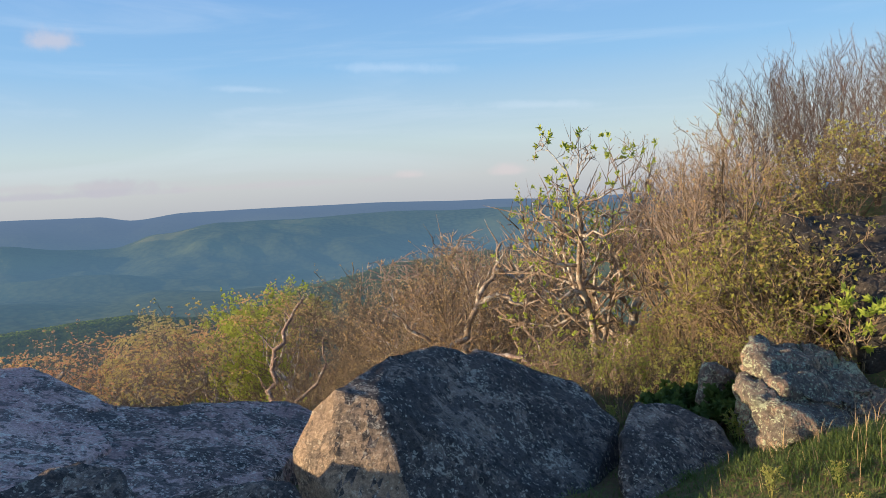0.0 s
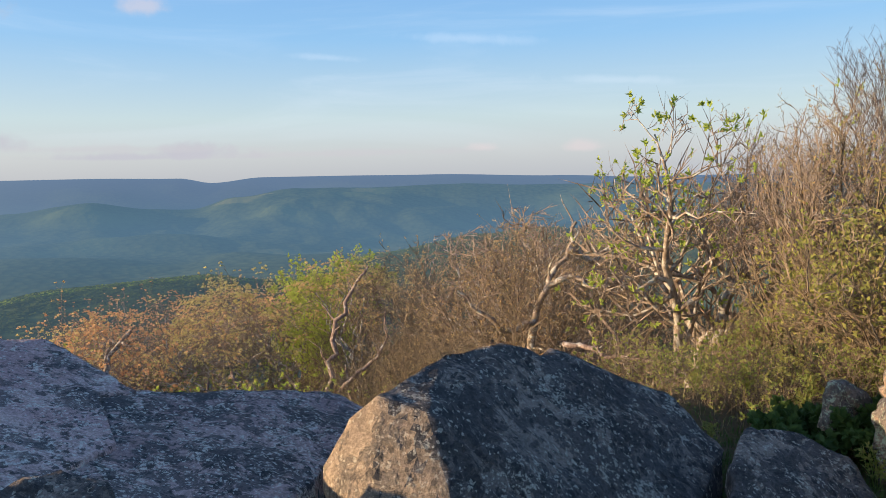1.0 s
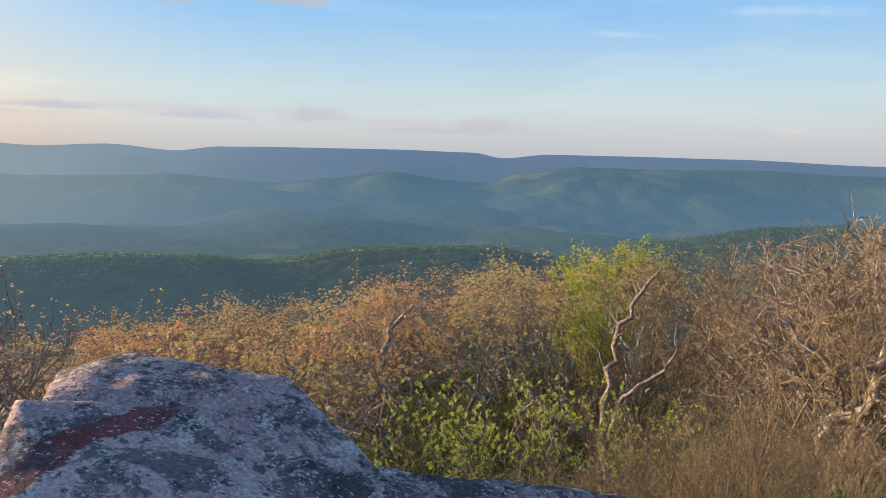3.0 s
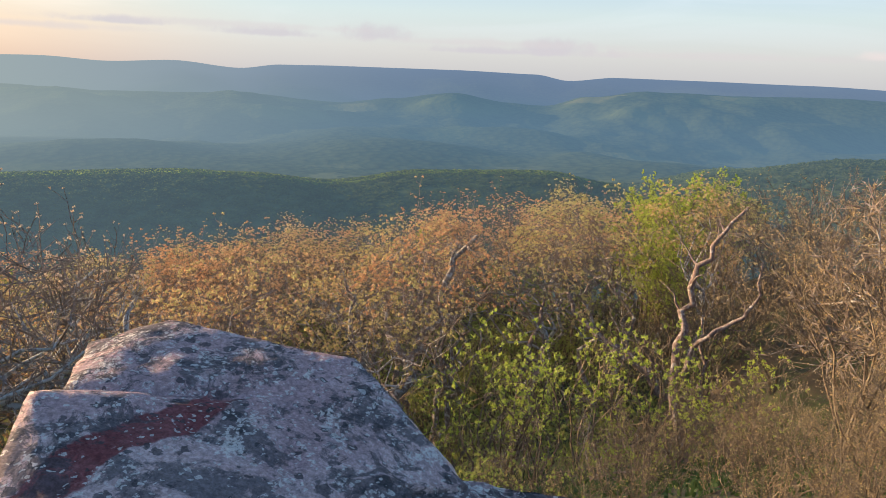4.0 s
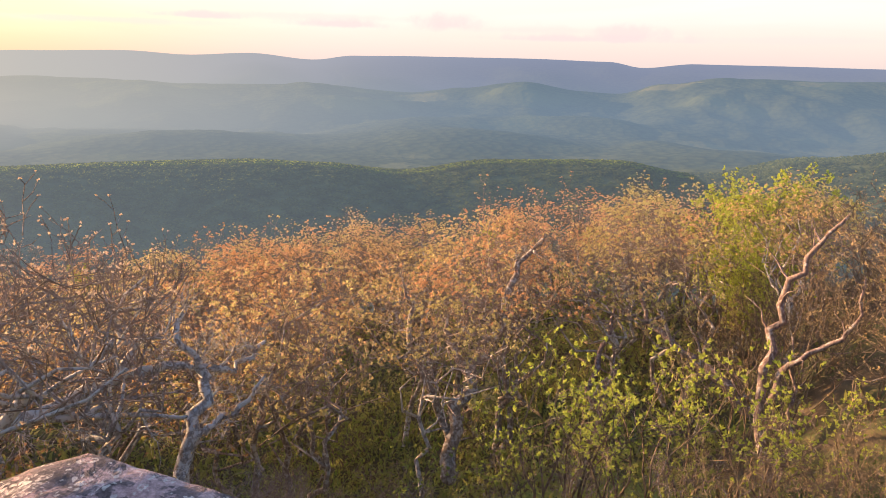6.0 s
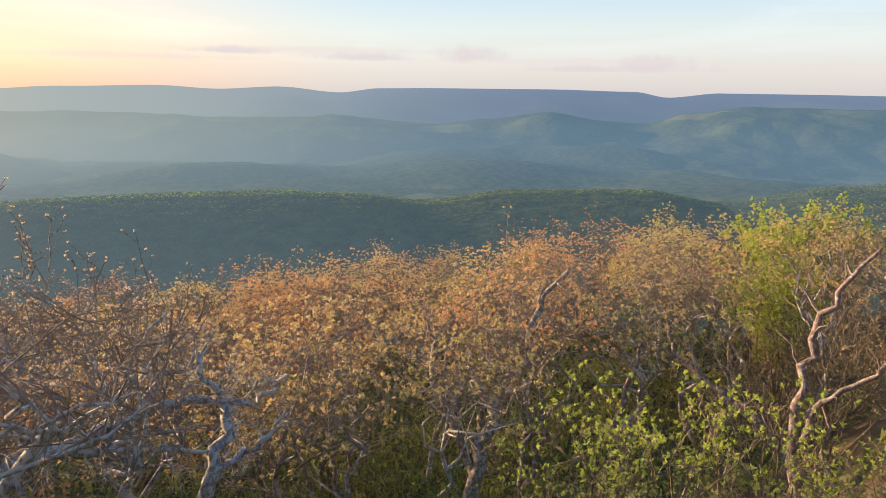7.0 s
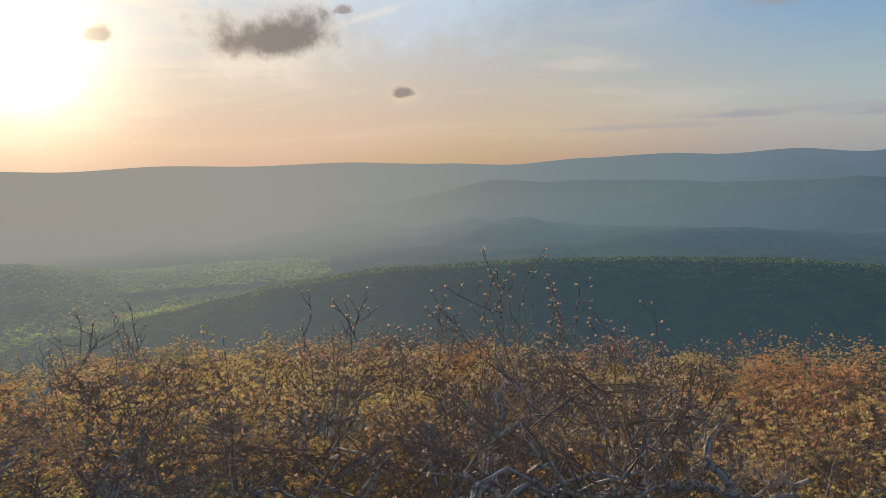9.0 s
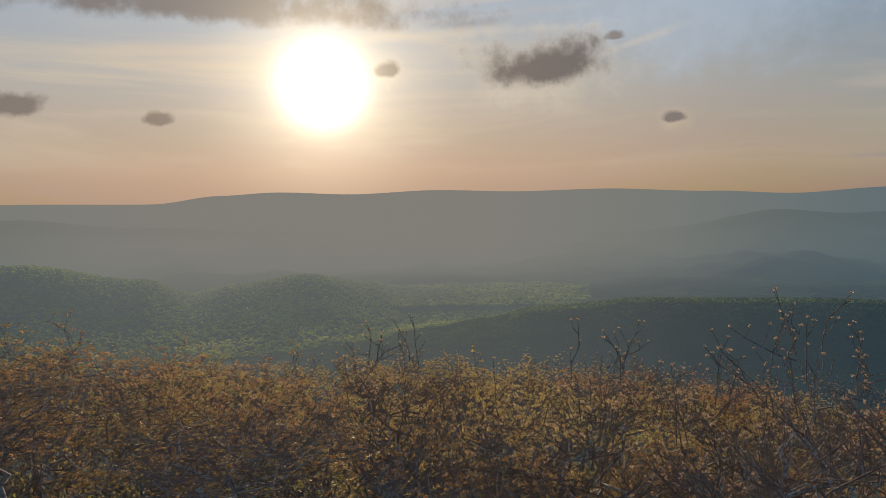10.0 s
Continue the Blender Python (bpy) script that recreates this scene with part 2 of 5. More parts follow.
def rock_material(name, base, pale, dark, lichen, dark_share=0.5, pale_share=0.5, band=None):
    m = Mat(name, 0.92, spec=0.25)
    p = m.place(kind="World")
    fine, grit = m.noise(p, 55, 5, 0.7), m.noise(p, 150, 3, 0.6)
    mid = m.noise(p, 9, 6, 0.68, 0.5)
    tone = m.mix(m.ramp(m.noise(p, 1.7, 4), 0.4, 0.6), base, pale)
    # ragged sheets of grey crust, then pale crust, broken by the grain
    grey = m.ramp(m.math("ADD", m.noise(p, 3.3, 6, 0.72, 0.6), m.math("MULTIPLY", m.math("SUBTRACT", mid, 0.5), 0.7)), 0.62 - 0.25 * dark_share, 0.70 - 0.25 * dark_share)
    tone = m.mix(m.math("MULTIPLY", grey, 0.8), tone, tuple(c * 1.7 for c in dark))
    white = m.ramp(m.math("ADD", m.noise(m.place((1, 1, 1), "World", 40), 4.6, 6, 0.75, 0.8), m.math("MULTIPLY", m.math("SUBTRACT", fine, 0.5), 0.5)), 0.66 - 0.2 * pale_share, 0.72 - 0.2 * pale_share)
    tone = m.mix(m.math("MULTIPLY", white, 0.75), tone, lichen)
    if band:
        wob = m.math("MULTIPLY", m.math("SUBTRACT", m.noise(p, 3.0, 5, 0.6), 0.5), 0.22)
        pos = m.node("ShaderNodeVectorMath", operation="DOT_PRODUCT")
        m.put(p, pos.inputs[0])
        pos.inputs[1].default_value = band[0]
        off = m.math("ABSOLUTE", m.math("SUBTRACT", m.math("ADD", pos.outputs["Value"], wob), band[1]))
        inside = m.math("SUBTRACT", 1.0, m.ramp(off, band[2] * 0.8, band[2]))
        end = m.node("ShaderNodeVectorMath", operation="DOT_PRODUCT")
        m.put(p, end.inputs[0])
        end.inputs[1].default_value = band[3]
        inside = m.math("MULTIPLY", inside, m.ramp(m.math("ADD", end.outputs["Value"], wob), band[4], band[4] + 0.1))
        tone = m.mix(m.math("MULTIPLY", inside, 0.9), tone, (0.19, 0.045, 0.05))
    # round spots of dark lichen and a few pale rings
    warp = m.node("ShaderNodeVectorMath", operation="ADD")
    shake = m.node("ShaderNodeTexNoise")
    shake.inputs["Scale"].default_value, shake.inputs["Detail"].default_value = 40, 4
    m.put(p, shake.inputs["Vector"])
    small = m.node("ShaderNodeVectorMath", operation="SCALE")
    m.put(shake.outputs[1], small.inputs[0])
    small.inputs[3].default_value = 0.05
    m.put(p, warp.inputs[0])
    m.put(small.outputs[0], warp.inputs[1])
    mottle = m.ramp(m.math("ADD", m.noise(p, 8.5, 9, 0.76, 1.0), m.math("MULTIPLY", m.math("SUBTRACT", m.noise(p, 2.1, 3), 0.5), 0.5)), 0.6 - 0.16 * dark_share, 0.66 - 0.16 * dark_share)
    tone = m.mix(m.math("MULTIPLY", mottle, 0.75), tone, tuple(c * 1.3 for c in dark))
    patches = m.noise(p, 2.4, 3)
    for scale, tint, share, size, ring in ((13, dark, dark_share * 0.6, 0.3, 0.0), (27, dark, dark_share * 0.7, 0.34, 0.0), (21, lichen, pale_share * 0.3, 0.26, 0.05), (48, lichen, pale_share, 0.34, 0.0)):
        c = m.cells(warp.outputs[0], scale)
        sep = m.node("ShaderNodeSeparateColor")
        m.put(c.outputs["Color"], sep.inputs[0])
        reach = m.math("MULTIPLY", m.math("ADD", sep.outputs[1], 0.45), size)
        away = m.math("SUBTRACT", c.outputs["Distance"], reach)
        if ring:
            away = m.math("SUBTRACT", m.math("ABSOLUTE", away), ring)
        blob = m.math("SUBTRACT", 1.0, m.ramp(away, -0.05, 0.03))
        pick = m.math("GREATER_THAN", m.math("ADD", sep.outputs[0], m.math("MULTIPLY", m.math("SUBTRACT", patches, 0.5), 1.5)), 1.0 - share)
        cover = m.math("MULTIPLY", blob, pick)
        tone = m.mix(m.math("MULTIPLY", cover, 0.8), tone, tint)
    tone = m.mix(0.42, tone, m.mix(m.ramp(fine, 0.33, 0.67), (0.15, 0.15, 0.15), (0.85, 0.85, 0.85)), "OVERLAY")
    tone = m.mix(0.2, tone, m.mix(m.ramp(grit, 0.3, 0.7), (0.15, 0.15, 0.15), (0.85, 0.85, 0.85)), "OVERLAY")
    tone = m.mix(1.0, tone, (1.0, 0.97, 0.84), "MULTIPLY")
    m.colour(tone)
    h = m.math("ADD", m.math("MULTIPLY", fine, 0.3), m.math("ADD", mid, m.math("MULTIPLY", grey, 0.15)))
    return m.bump(h, 0.8, 0.025).m


ROCK_PURPLE = rock_material("purple_grey_rock", (0.42, 0.285, 0.305), (0.53, 0.4, 0.41), (0.06, 0.058, 0.066), (0.58, 0.56, 0.56), 0.47, 0.46,
                            ((1.0, 0.12, 0.0), -1.34, 0.07, (0.0, -1.0, 0.0), -1.0))
ROCK_LEDGE = rock_material("mottled_purple_rock", (0.33, 0.235, 0.25), (0.43, 0.325, 0.335), (0.05, 0.05, 0.056), (0.54, 0.53, 0.52), 0.6, 0.48)
ROCK_CRUST = rock_material("black_crusted_rock", (0.07, 0.06, 0.058), (0.12, 0.095, 0.085), (0.025, 0.025, 0.027), (0.2, 0.2, 0.19), 0.95, 0.2)
ROCK_GREY = rock_material("dark_grey_rock", (0.15, 0.135, 0.135), (0.24, 0.205, 0.195), (0.035, 0.035, 0.04), (0.36, 0.36, 0.34), 0.66, 0.4)
# lighter tan copy of the grey rock, for its sunlit flank
ROCK_SUNLIT = rock_material("sunlit_tan_rock", (0.25, 0.195, 0.155), (0.33, 0.26, 0.205), (0.1, 0.085, 0.075), (0.38, 0.34, 0.29), 0.35, 0.35)
ROCK_PALE = rock_material("pale_lichened_rock", (0.27, 0.2, 0.175), (0.40, 0.30, 0.24), (0.08, 0.075, 0.075), (0.36, 0.43, 0.34), 0.62, 0.6)


def bark_material(name, dark, light, lichen, share):
    m = Mat(name, 0.95, spec=0.15)
    p = m.place((1, 1, 0.35))
    tone = m.mix(m.ramp(m.noise(p, 30, 5, 0.7), 0.35, 0.65), dark, light)
    tone = m.mix(m.math("MULTIPLY", m.ramp(m.noise(m.place(), 9, 5, 0.65), 0.62 - share * 0.3, 0.72 - share * 0.3), 0.85), tone, lichen)
    m.colour(tone)
    return m.bump(m.noise(p, 45, 4), 0.6, 0.01).m


BARK = bark_material("grey_oak_bark", (0.16, 0.12, 0.09), (0.34, 0.275, 0.215), (0.5, 0.48, 0.42), 0.45)
BARK_LICHEN = bark_material("lichened_bark", (0.18, 0.15, 0.125), (0.38, 0.335, 0.285), (0.55, 0.55, 0.5), 0.6)
BARK_RED = bark_material("brown_bark", (0.12, 0.09, 0.06), (0.25, 0.195, 0.13), (0.3, 0.26, 0.21), 0.2)
BARK_TWIG = bark_material("fine_brown_twigs", (0.18, 0.135, 0.1), (0.34, 0.265, 0.2), (0.34, 0.32, 0.29), 0.3)
BARK_DARK = bark_material("dark_fine_twigs", (0.075, 0.055, 0.048), (0.17, 0.13, 0.11), (0.26, 0.24, 0.21), 0.2)
BARK_DEAD = bark_material("weathered_dead_wood", (0.13, 0.09, 0.075), (0.34, 0.26, 0.22), (0.45, 0.42, 0.38), 0.3)


def leaf_material(name, *tones, share=0.34, rough=0.6):
    m = Mat(name, rough, spec=0.25)
    island = m.node("ShaderNodeNewGeometry").outputs["Random Per Island"]
    thing = m.node("ShaderNodeObjectInfo").outputs["Random"]
    pick = m.math("FRACT", m.math("ADD", m.math("MULTIPLY", island, 0.28), m.math("MULTIPLY", thing, 0.95)))
    tone = m.stops(pick, *[(k / (len(tones) - 1), t) for k, t in enumerate(tones)])
    tone = m.mix(0.4, tone, m.mix(m.noise(m.place(), 12, 3), (0.15, 0.15, 0.15), (0.85, 0.85, 0.85)), "OVERLAY")
    m.colour(tone)
    return m.thin(tone, share).m


LEAF_BUD = leaf_material("tan_orange_young_leaves", (0.68, 0.41, 0.22), (0.72, 0.53, 0.21), (0.6, 0.55, 0.21), (0.74, 0.6, 0.32), (0.68, 0.45, 0.22), (0.64, 0.37, 0.23), (0.72, 0.57, 0.26), (0.56, 0.53, 0.2), (0.68, 0.46, 0.3), share=0.46)
LEAF_ROSE = leaf_material("rust_orange_young_leaves", (0.6, 0.33, 0.18), (0.66, 0.4, 0.2), (0.56, 0.34, 0.19), (0.68, 0.45, 0.22), share=0.46)
LEAF_TUFT = leaf_material("pale_tan_tufts", (0.66, 0.48, 0.34), (0.7, 0.53, 0.34), (0.6, 0.44, 0.3), (0.7, 0.55, 0.36), share=0.42)
LEAF_NEAR = leaf_material("brown_orange_young_leaves", (0.5, 0.29, 0.13), (0.55, 0.35, 0.15), (0.45, 0.27, 0.13), (0.53, 0.38, 0.15), share=0.4)
LEAF_YELLOW = leaf_material("yellow_green_young_leaves", (0.6, 0.5, 0.2), (0.64, 0.5, 0.22), (0.55, 0.48, 0.19), (0.64, 0.47, 0.23), share=0.5)
LEAF_OLIVE = leaf_material("olive_young_leaves", (0.54, 0.49, 0.2), (0.58, 0.51, 0.22), (0.58, 0.46, 0.22), (0.5, 0.47, 0.18), share=0.48)
LEAF_RED = leaf_material("russet_buds", (0.42, 0.28, 0.14), (0.46, 0.34, 0.16), (0.38, 0.3, 0.15), (0.44, 0.37, 0.17), share=0.4)
LEAF_LIME = leaf_material("bright_lime_leaves", (0.42, 0.52, 0.09), (0.5, 0.56, 0.11), (0.36, 0.46, 0.08), (0.52, 0.56, 0.14), share=0.48)
LEAF_GREEN = leaf_material("green_understorey_leaves", (0.25, 0.34, 0.08), (0.33, 0.38, 0.1), (0.38, 0.36, 0.12), (0.27, 0.33, 0.08), share=0.5)
LEAF_GOLD = leaf_material("golden_green_leaves", (0.28, 0.3, 0.07), (0.38, 0.34, 0.1), (0.24, 0.3, 0.07), (0.4, 0.3, 0.11), share=0.4)
LEAF_DARK = leaf_material("dark_green_leaves", (0.06, 0.11, 0.03), (0.09, 0.15, 0.04), (0.05, 0.09, 0.025))
GRASS = leaf_material("green_grass", (0.06, 0.125, 0.026), (0.09, 0.16, 0.034), (0.12, 0.16, 0.045), (0.07, 0.14, 0.028), share=0.35)
STRAW = leaf_material("dry_grass", (0.36, 0.27, 0.13), (0.42, 0.33, 0.18), (0.3, 0.2, 0.1), share=0.3)


def ground_material():
    m = Mat("forest_floor", 1.0, spec=0.1)
    p = m.place(kind="World")
    tone = m.mix(m.ramp(m.noise(p, 0.6, 5), 0.4, 0.62), (0.13, 0.1, 0.06), (0.1, 0.13, 0.045))
    tone = m.mix(m.ramp(m.noise(p, 25, 6, 0.7), 0.45, 0.6), tone, (0.16, 0.115, 0.07))
    # beyond the near slope the sheet carries closed forest
    r = m.node("ShaderNodeVectorMath", operation="LENGTH")
    m.put(p, r.inputs[0])
    # crown cells darken to their rims: shade between trees put in the colour
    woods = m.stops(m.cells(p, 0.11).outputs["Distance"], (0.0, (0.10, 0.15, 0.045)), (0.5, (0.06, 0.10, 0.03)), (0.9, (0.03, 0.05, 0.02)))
    woods = m.mix(m.ramp(m.noise(p, 0.008, 4), 0.4, 0.65), woods, (0.11, 0.15, 0.045))
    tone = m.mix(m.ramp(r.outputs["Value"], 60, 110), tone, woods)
    m.colour(tone)
    return m.bump(m.noise(p, 18, 6, 0.7), 0.7, 0.05).m


GROUND = ground_material()


def hill_material(name="hazed_wooded_hills", leafy=0.0):
    """The far hills: woods with clearings, under evening haze painted as emission by range."""
    m = Mat(name, 1.0, spec=0.0)
    p = m.place(kind="World")
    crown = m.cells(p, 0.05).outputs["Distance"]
    # shade in the gaps painted as darker crown edges
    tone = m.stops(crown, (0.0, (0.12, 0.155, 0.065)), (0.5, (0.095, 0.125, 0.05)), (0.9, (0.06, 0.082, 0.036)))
    tone = m.mix(m.ramp(m.noise(p, 0.003, 5, 0.6), 0.5, 0.66), tone, (0.16, 0.2, 0.07))
    # hay meadows and clearings among the woods
    for az, r, wide, deep in ((20.5, 2720, 110, 110), (11.5, 2750, 50, 90), (39.0, 2680, 100, 120), (16, 1850, 120, 70)):
        c, u = bearing(az, 0, r), bearing(az)
        v = Vector((u.y, -u.x, 0))
        gap = m.node("ShaderNodeVectorMath", operation="SUBTRACT")
        m.put(p, gap.inputs[0])
        gap.inputs[1].default_value = tuple(c)
        parts = []
        for axis, size in ((v, wide), (u, deep)):
            d = m.node("ShaderNodeVectorMath", operation="DOT_PRODUCT")
            m.put(gap.outputs[0], d.inputs[0])
            d.inputs[1].default_value = tuple(axis / size)
            parts.append(m.math("POWER", m.math("ABSOLUTE", d.outputs["Value"]), 2.0))
        q = m.math("ADD", m.math("ADD", parts[0], parts[1]), m.math("MULTIPLY", m.math("SUBTRACT", m.noise(p, 0.012, 4), 0.5), 2.0))
        tone = m.mix(m.math("SUBTRACT", 1.0, m.ramp(q, 0.5, 1.1)), tone, (0.24, 0.245, 0.085))
    lie = m.node("ShaderNodeSeparateXYZ")
    m.put(p, lie.inputs[0])
    flat = m.math("SUBTRACT", 1.0, m.ramp(lie.outputs[2], -196, -176))
    field = m.math("MULTIPLY", flat, m.ramp(m.noise(p, 0.009, 4, 0.6), 0.5, 0.58))
    tone = m.mix(m.math("MULTIPLY", field, 0.8), tone, (0.25, 0.27, 0.11))
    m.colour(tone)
    m.bump(crown, 0.25, 5.0)
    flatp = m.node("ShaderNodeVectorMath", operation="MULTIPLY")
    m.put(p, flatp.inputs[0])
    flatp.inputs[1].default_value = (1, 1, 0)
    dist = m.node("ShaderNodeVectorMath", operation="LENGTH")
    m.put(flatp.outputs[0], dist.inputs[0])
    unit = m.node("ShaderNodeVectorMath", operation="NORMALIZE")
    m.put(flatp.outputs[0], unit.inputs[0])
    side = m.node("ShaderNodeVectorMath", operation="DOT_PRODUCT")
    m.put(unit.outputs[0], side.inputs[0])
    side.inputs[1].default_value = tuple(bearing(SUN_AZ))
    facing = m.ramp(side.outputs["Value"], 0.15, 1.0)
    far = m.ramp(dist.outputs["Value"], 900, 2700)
    # painted haze colour: blue away from the sun, paler and warmer towards it
    haze_tone = m.mix(m.math("MULTIPLY", m.ramp(side.outputs["Value"], 0.2, 0.95), m.math("ADD", m.math("MULTIPLY", far, 0.85), 0.15)), m.mix(m.ramp(dist.outputs["Value"], 900, 2200), (0.068, 0.112, 0.158), m.mix(m.ramp(dist.outputs["Value"], 3000, 4000), (0.066, 0.125, 0.19), (0.08, 0.125, 0.2))), (0.185, 0.23, 0.235))
    haze_tone = m.mix(m.math("MULTIPLY", m.ramp(side.outputs["Value"], 0.75, 1.02), m.math("ADD", m.math("MULTIPLY", far, 0.5), 0.5)), haze_tone, (0.3, 0.285, 0.25))
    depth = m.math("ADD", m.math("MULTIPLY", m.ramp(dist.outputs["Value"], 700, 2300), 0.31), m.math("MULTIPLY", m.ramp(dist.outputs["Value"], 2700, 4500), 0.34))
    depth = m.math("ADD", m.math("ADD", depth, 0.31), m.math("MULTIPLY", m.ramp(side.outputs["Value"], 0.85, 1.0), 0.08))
    # haze emitted by the surface, stronger with range, sunward and low down
    haze_glow = m.node("ShaderNodeEmission")
    m.put(haze_tone, haze_glow.inputs[0])
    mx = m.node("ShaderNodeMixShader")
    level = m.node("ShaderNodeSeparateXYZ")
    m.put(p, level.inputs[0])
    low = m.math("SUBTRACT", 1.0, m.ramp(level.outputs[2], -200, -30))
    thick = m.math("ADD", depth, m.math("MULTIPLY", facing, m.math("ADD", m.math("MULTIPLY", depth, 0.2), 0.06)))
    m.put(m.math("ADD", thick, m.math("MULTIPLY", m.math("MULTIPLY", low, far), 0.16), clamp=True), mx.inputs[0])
    out = m.t.nodes["Material Output"]
    lit = m.bsdf.outputs[0]
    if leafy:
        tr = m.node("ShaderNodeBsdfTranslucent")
        # see-through colour raised above the leaf tone, most in the sunlit copies
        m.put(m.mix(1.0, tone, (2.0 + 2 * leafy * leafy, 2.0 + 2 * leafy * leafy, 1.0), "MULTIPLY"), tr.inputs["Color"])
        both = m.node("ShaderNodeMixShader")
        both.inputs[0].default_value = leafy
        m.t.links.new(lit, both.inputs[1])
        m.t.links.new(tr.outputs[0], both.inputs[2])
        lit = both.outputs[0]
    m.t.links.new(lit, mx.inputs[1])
    m.t.links.new(haze_glow.outputs[0], mx.inputs[2])
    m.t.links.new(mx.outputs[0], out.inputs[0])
    return m.m


# all of these carry the painted haze
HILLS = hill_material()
CROWNS = hill_material("hazed_tree_crowns", 0.3)
# brighter copies of CROWNS, low sunlight put into valley and crest trees
CROWNS_BRIGHT = hill_material("sunlit_valley_crowns", 0.85)
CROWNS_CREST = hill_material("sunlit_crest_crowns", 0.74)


# ---- building blocks ----
def mesh_object(name, verts, faces, material, parent=None, label="", smooth=False):
    me = bpy.data.meshes.new(name)
    me.from_pydata([tuple(v) for v in verts], [], faces)
    me.materials.append(material)
    if smooth:
        me.polygons.foreach_set("use_smooth", [True] * len(me.polygons))
    me.update()
    ob = new(name, me)
    ob.parent = parent
    if label:
        ob["label"] = label
    return ob


def curve_between(table, x):
    """Smooth interpolation in a short table of (x, value)."""
    if x <= table[0][0]:
        return table[0][1]
    for (a, va), (b, vb) in zip(table, table[1:]):
        if x <= b:
            k = (x - a) / (b - a)
            k = k * k * (3 - 2 * k)
            return va + (vb - va) * k
    return table[-1][1]


# ---- terrain ----
def soft_plus(x, w):
    return w * math.log1p(math.exp(min(x / w, 40)))


# height of the treetops of the wooded shelf below the outcrop, as elevations over the bearings
SHELF = ((-30, -3.4), (-14, -4.2), (-9, -4.9), (-4, -4.8), (0, -5.3), (5, -5.6), (10, -7.0), (15, -8.0), (20, -8.4), (24, -8.3), (28, -9.1), (32, -9.8), (37, -10.4), (43, -11.1), (48, -11.9), (52, -12.6), (60, -12.9), (72, -12.6), (80, -12.3), (88, -11.8), (96, -11.2), (104, -11.4), (112, -11.2), (120, -10.0), (130, -9.0), (160, -9.0))


def brink(x, y):
    """The outcrop and the drop before it."""
    s, t = 0.7071 * (y - x), 0.7071 * (x + y)
    z = -1.62 - 0.56 * soft_plus(s - 1.2, 0.5)
    # the bank beside the outcrop
    bank = 1 / (1 + math.exp((s - 3) / 1.2))
    z += (1.15 * math.tanh(0.5 * soft_plus(x - 3.4, 0.3)) + 0.1 * soft_plus(t - 5, 0.8)) * bank
    z -= 0.2 * soft_plus(-t - 3.0, 1.0)
    z += 0.27 * math.exp(-((x - 3.3) / 0.65) ** 2 - ((y - 0.3) / 0.6) ** 2)
    # the hollow behind the boulders
    return z - 0.95 * math.exp(-((x - 2.8) / 1.2) ** 2 - ((y - 6.6) / 2.4) ** 2)


def near_ground(x, y):
    r, az = math.hypot(x, y), math.degrees(math.atan2(-x, y))
    z = brink(x, y)
    if r > 11 and -40 < az < 175:
        # the shelf, which falls away beyond the trees
        tree = 3.9 + 1.6 * max(0.0, min(1.0, (az - 4) / 10))
        shelf = 30 * math.tan(radians(curve_between(SHELF, az))) - tree - 0.09 * (r - 30) - 0.45 * soft_plus(r - 37, 1.5)
        k = max(0.0, min(1.0, (r - 11) / 8)) * max(0.0, min(1.0, (az + 40) / 24)) * max(0.0, min(1.0, (175 - az) / 20))
        k = k * k * (3 - 2 * k)
        z = z * (1 - k) + shelf * k
    return z + 0.18 * noise.fractal(Vector((x, y, 0)) * 0.35, 1.0, 2.0, 4) + 0.03 * noise.noise(Vector((x, y, 3)) * 3)


MID_RIDGE = ((6, -10.5), (12, -9.8), (16, -8.8), (19, -7.3), (23.7, -6.65), (33, -6.95), (40.6, -7.95), (47, -7.4), (52, -7.13), (66, -7.18), (81, -7.56), (90, -8.4), (94, -9.4), (98, -10.2), (104, -11.6), (112, -12.2))
RIGHT_SLOPE = ((-60, -2.5), (-20, -3.4), (-2, -4.25), (2, -4.65), (10.3, -5.95), (18, -7.7), (23, -9))
LEFT_HILLS = ((94, -9.8), (99.3, -8.25), (103, -6.8), (108, -5.8), (113, -6.5), (116, -7.1), (119.7, -5.6), (127.4, -4.1), (138, -3.4), (170, -4), (230, -5))
MIDDLE_LAYER = ((-60, -1.0), (-5, -0.8), (5, -0.6), (16.5, -0.55), (21, -1.15), (24.3, -2.0), (27, -1.9), (31.3, -1.3), (36, -1.7), (39.9, -2.2), (46, -1.8), (52.8, -1.8), (69, -1.42), (72, -1.22), (82.5, -2.7), (92, -2.9), (103, -2.6), (112, -2.2), (120, -1.6), (128.2, -0.9), (150, -0.6), (220, -1))
FAR_RIDGE = ((-80, -0.2), (-9.6, -0.3), (-3.6, -0.06), (6.1, 0.23), (14, 0.3), (19, 0.32), (22.6, -0.02), (25, 0.36), (31, 0.47), (40, 0.46), (44, 0.4), (47.1, 0.05), (51.5, 0.42), (56, 0.2), (60, 0.4), (66, 0.25), (71.7, -0.06), (77, 0.2), (85, 0.53), (91, 0.45), (98, 0.66), (104, 0.45), (110, 0.69), (114, 0.5), (118.7, -0.03), (127.5, 0.11), (160, 0.3), (240, 0.1))
FLOOR = -200.0


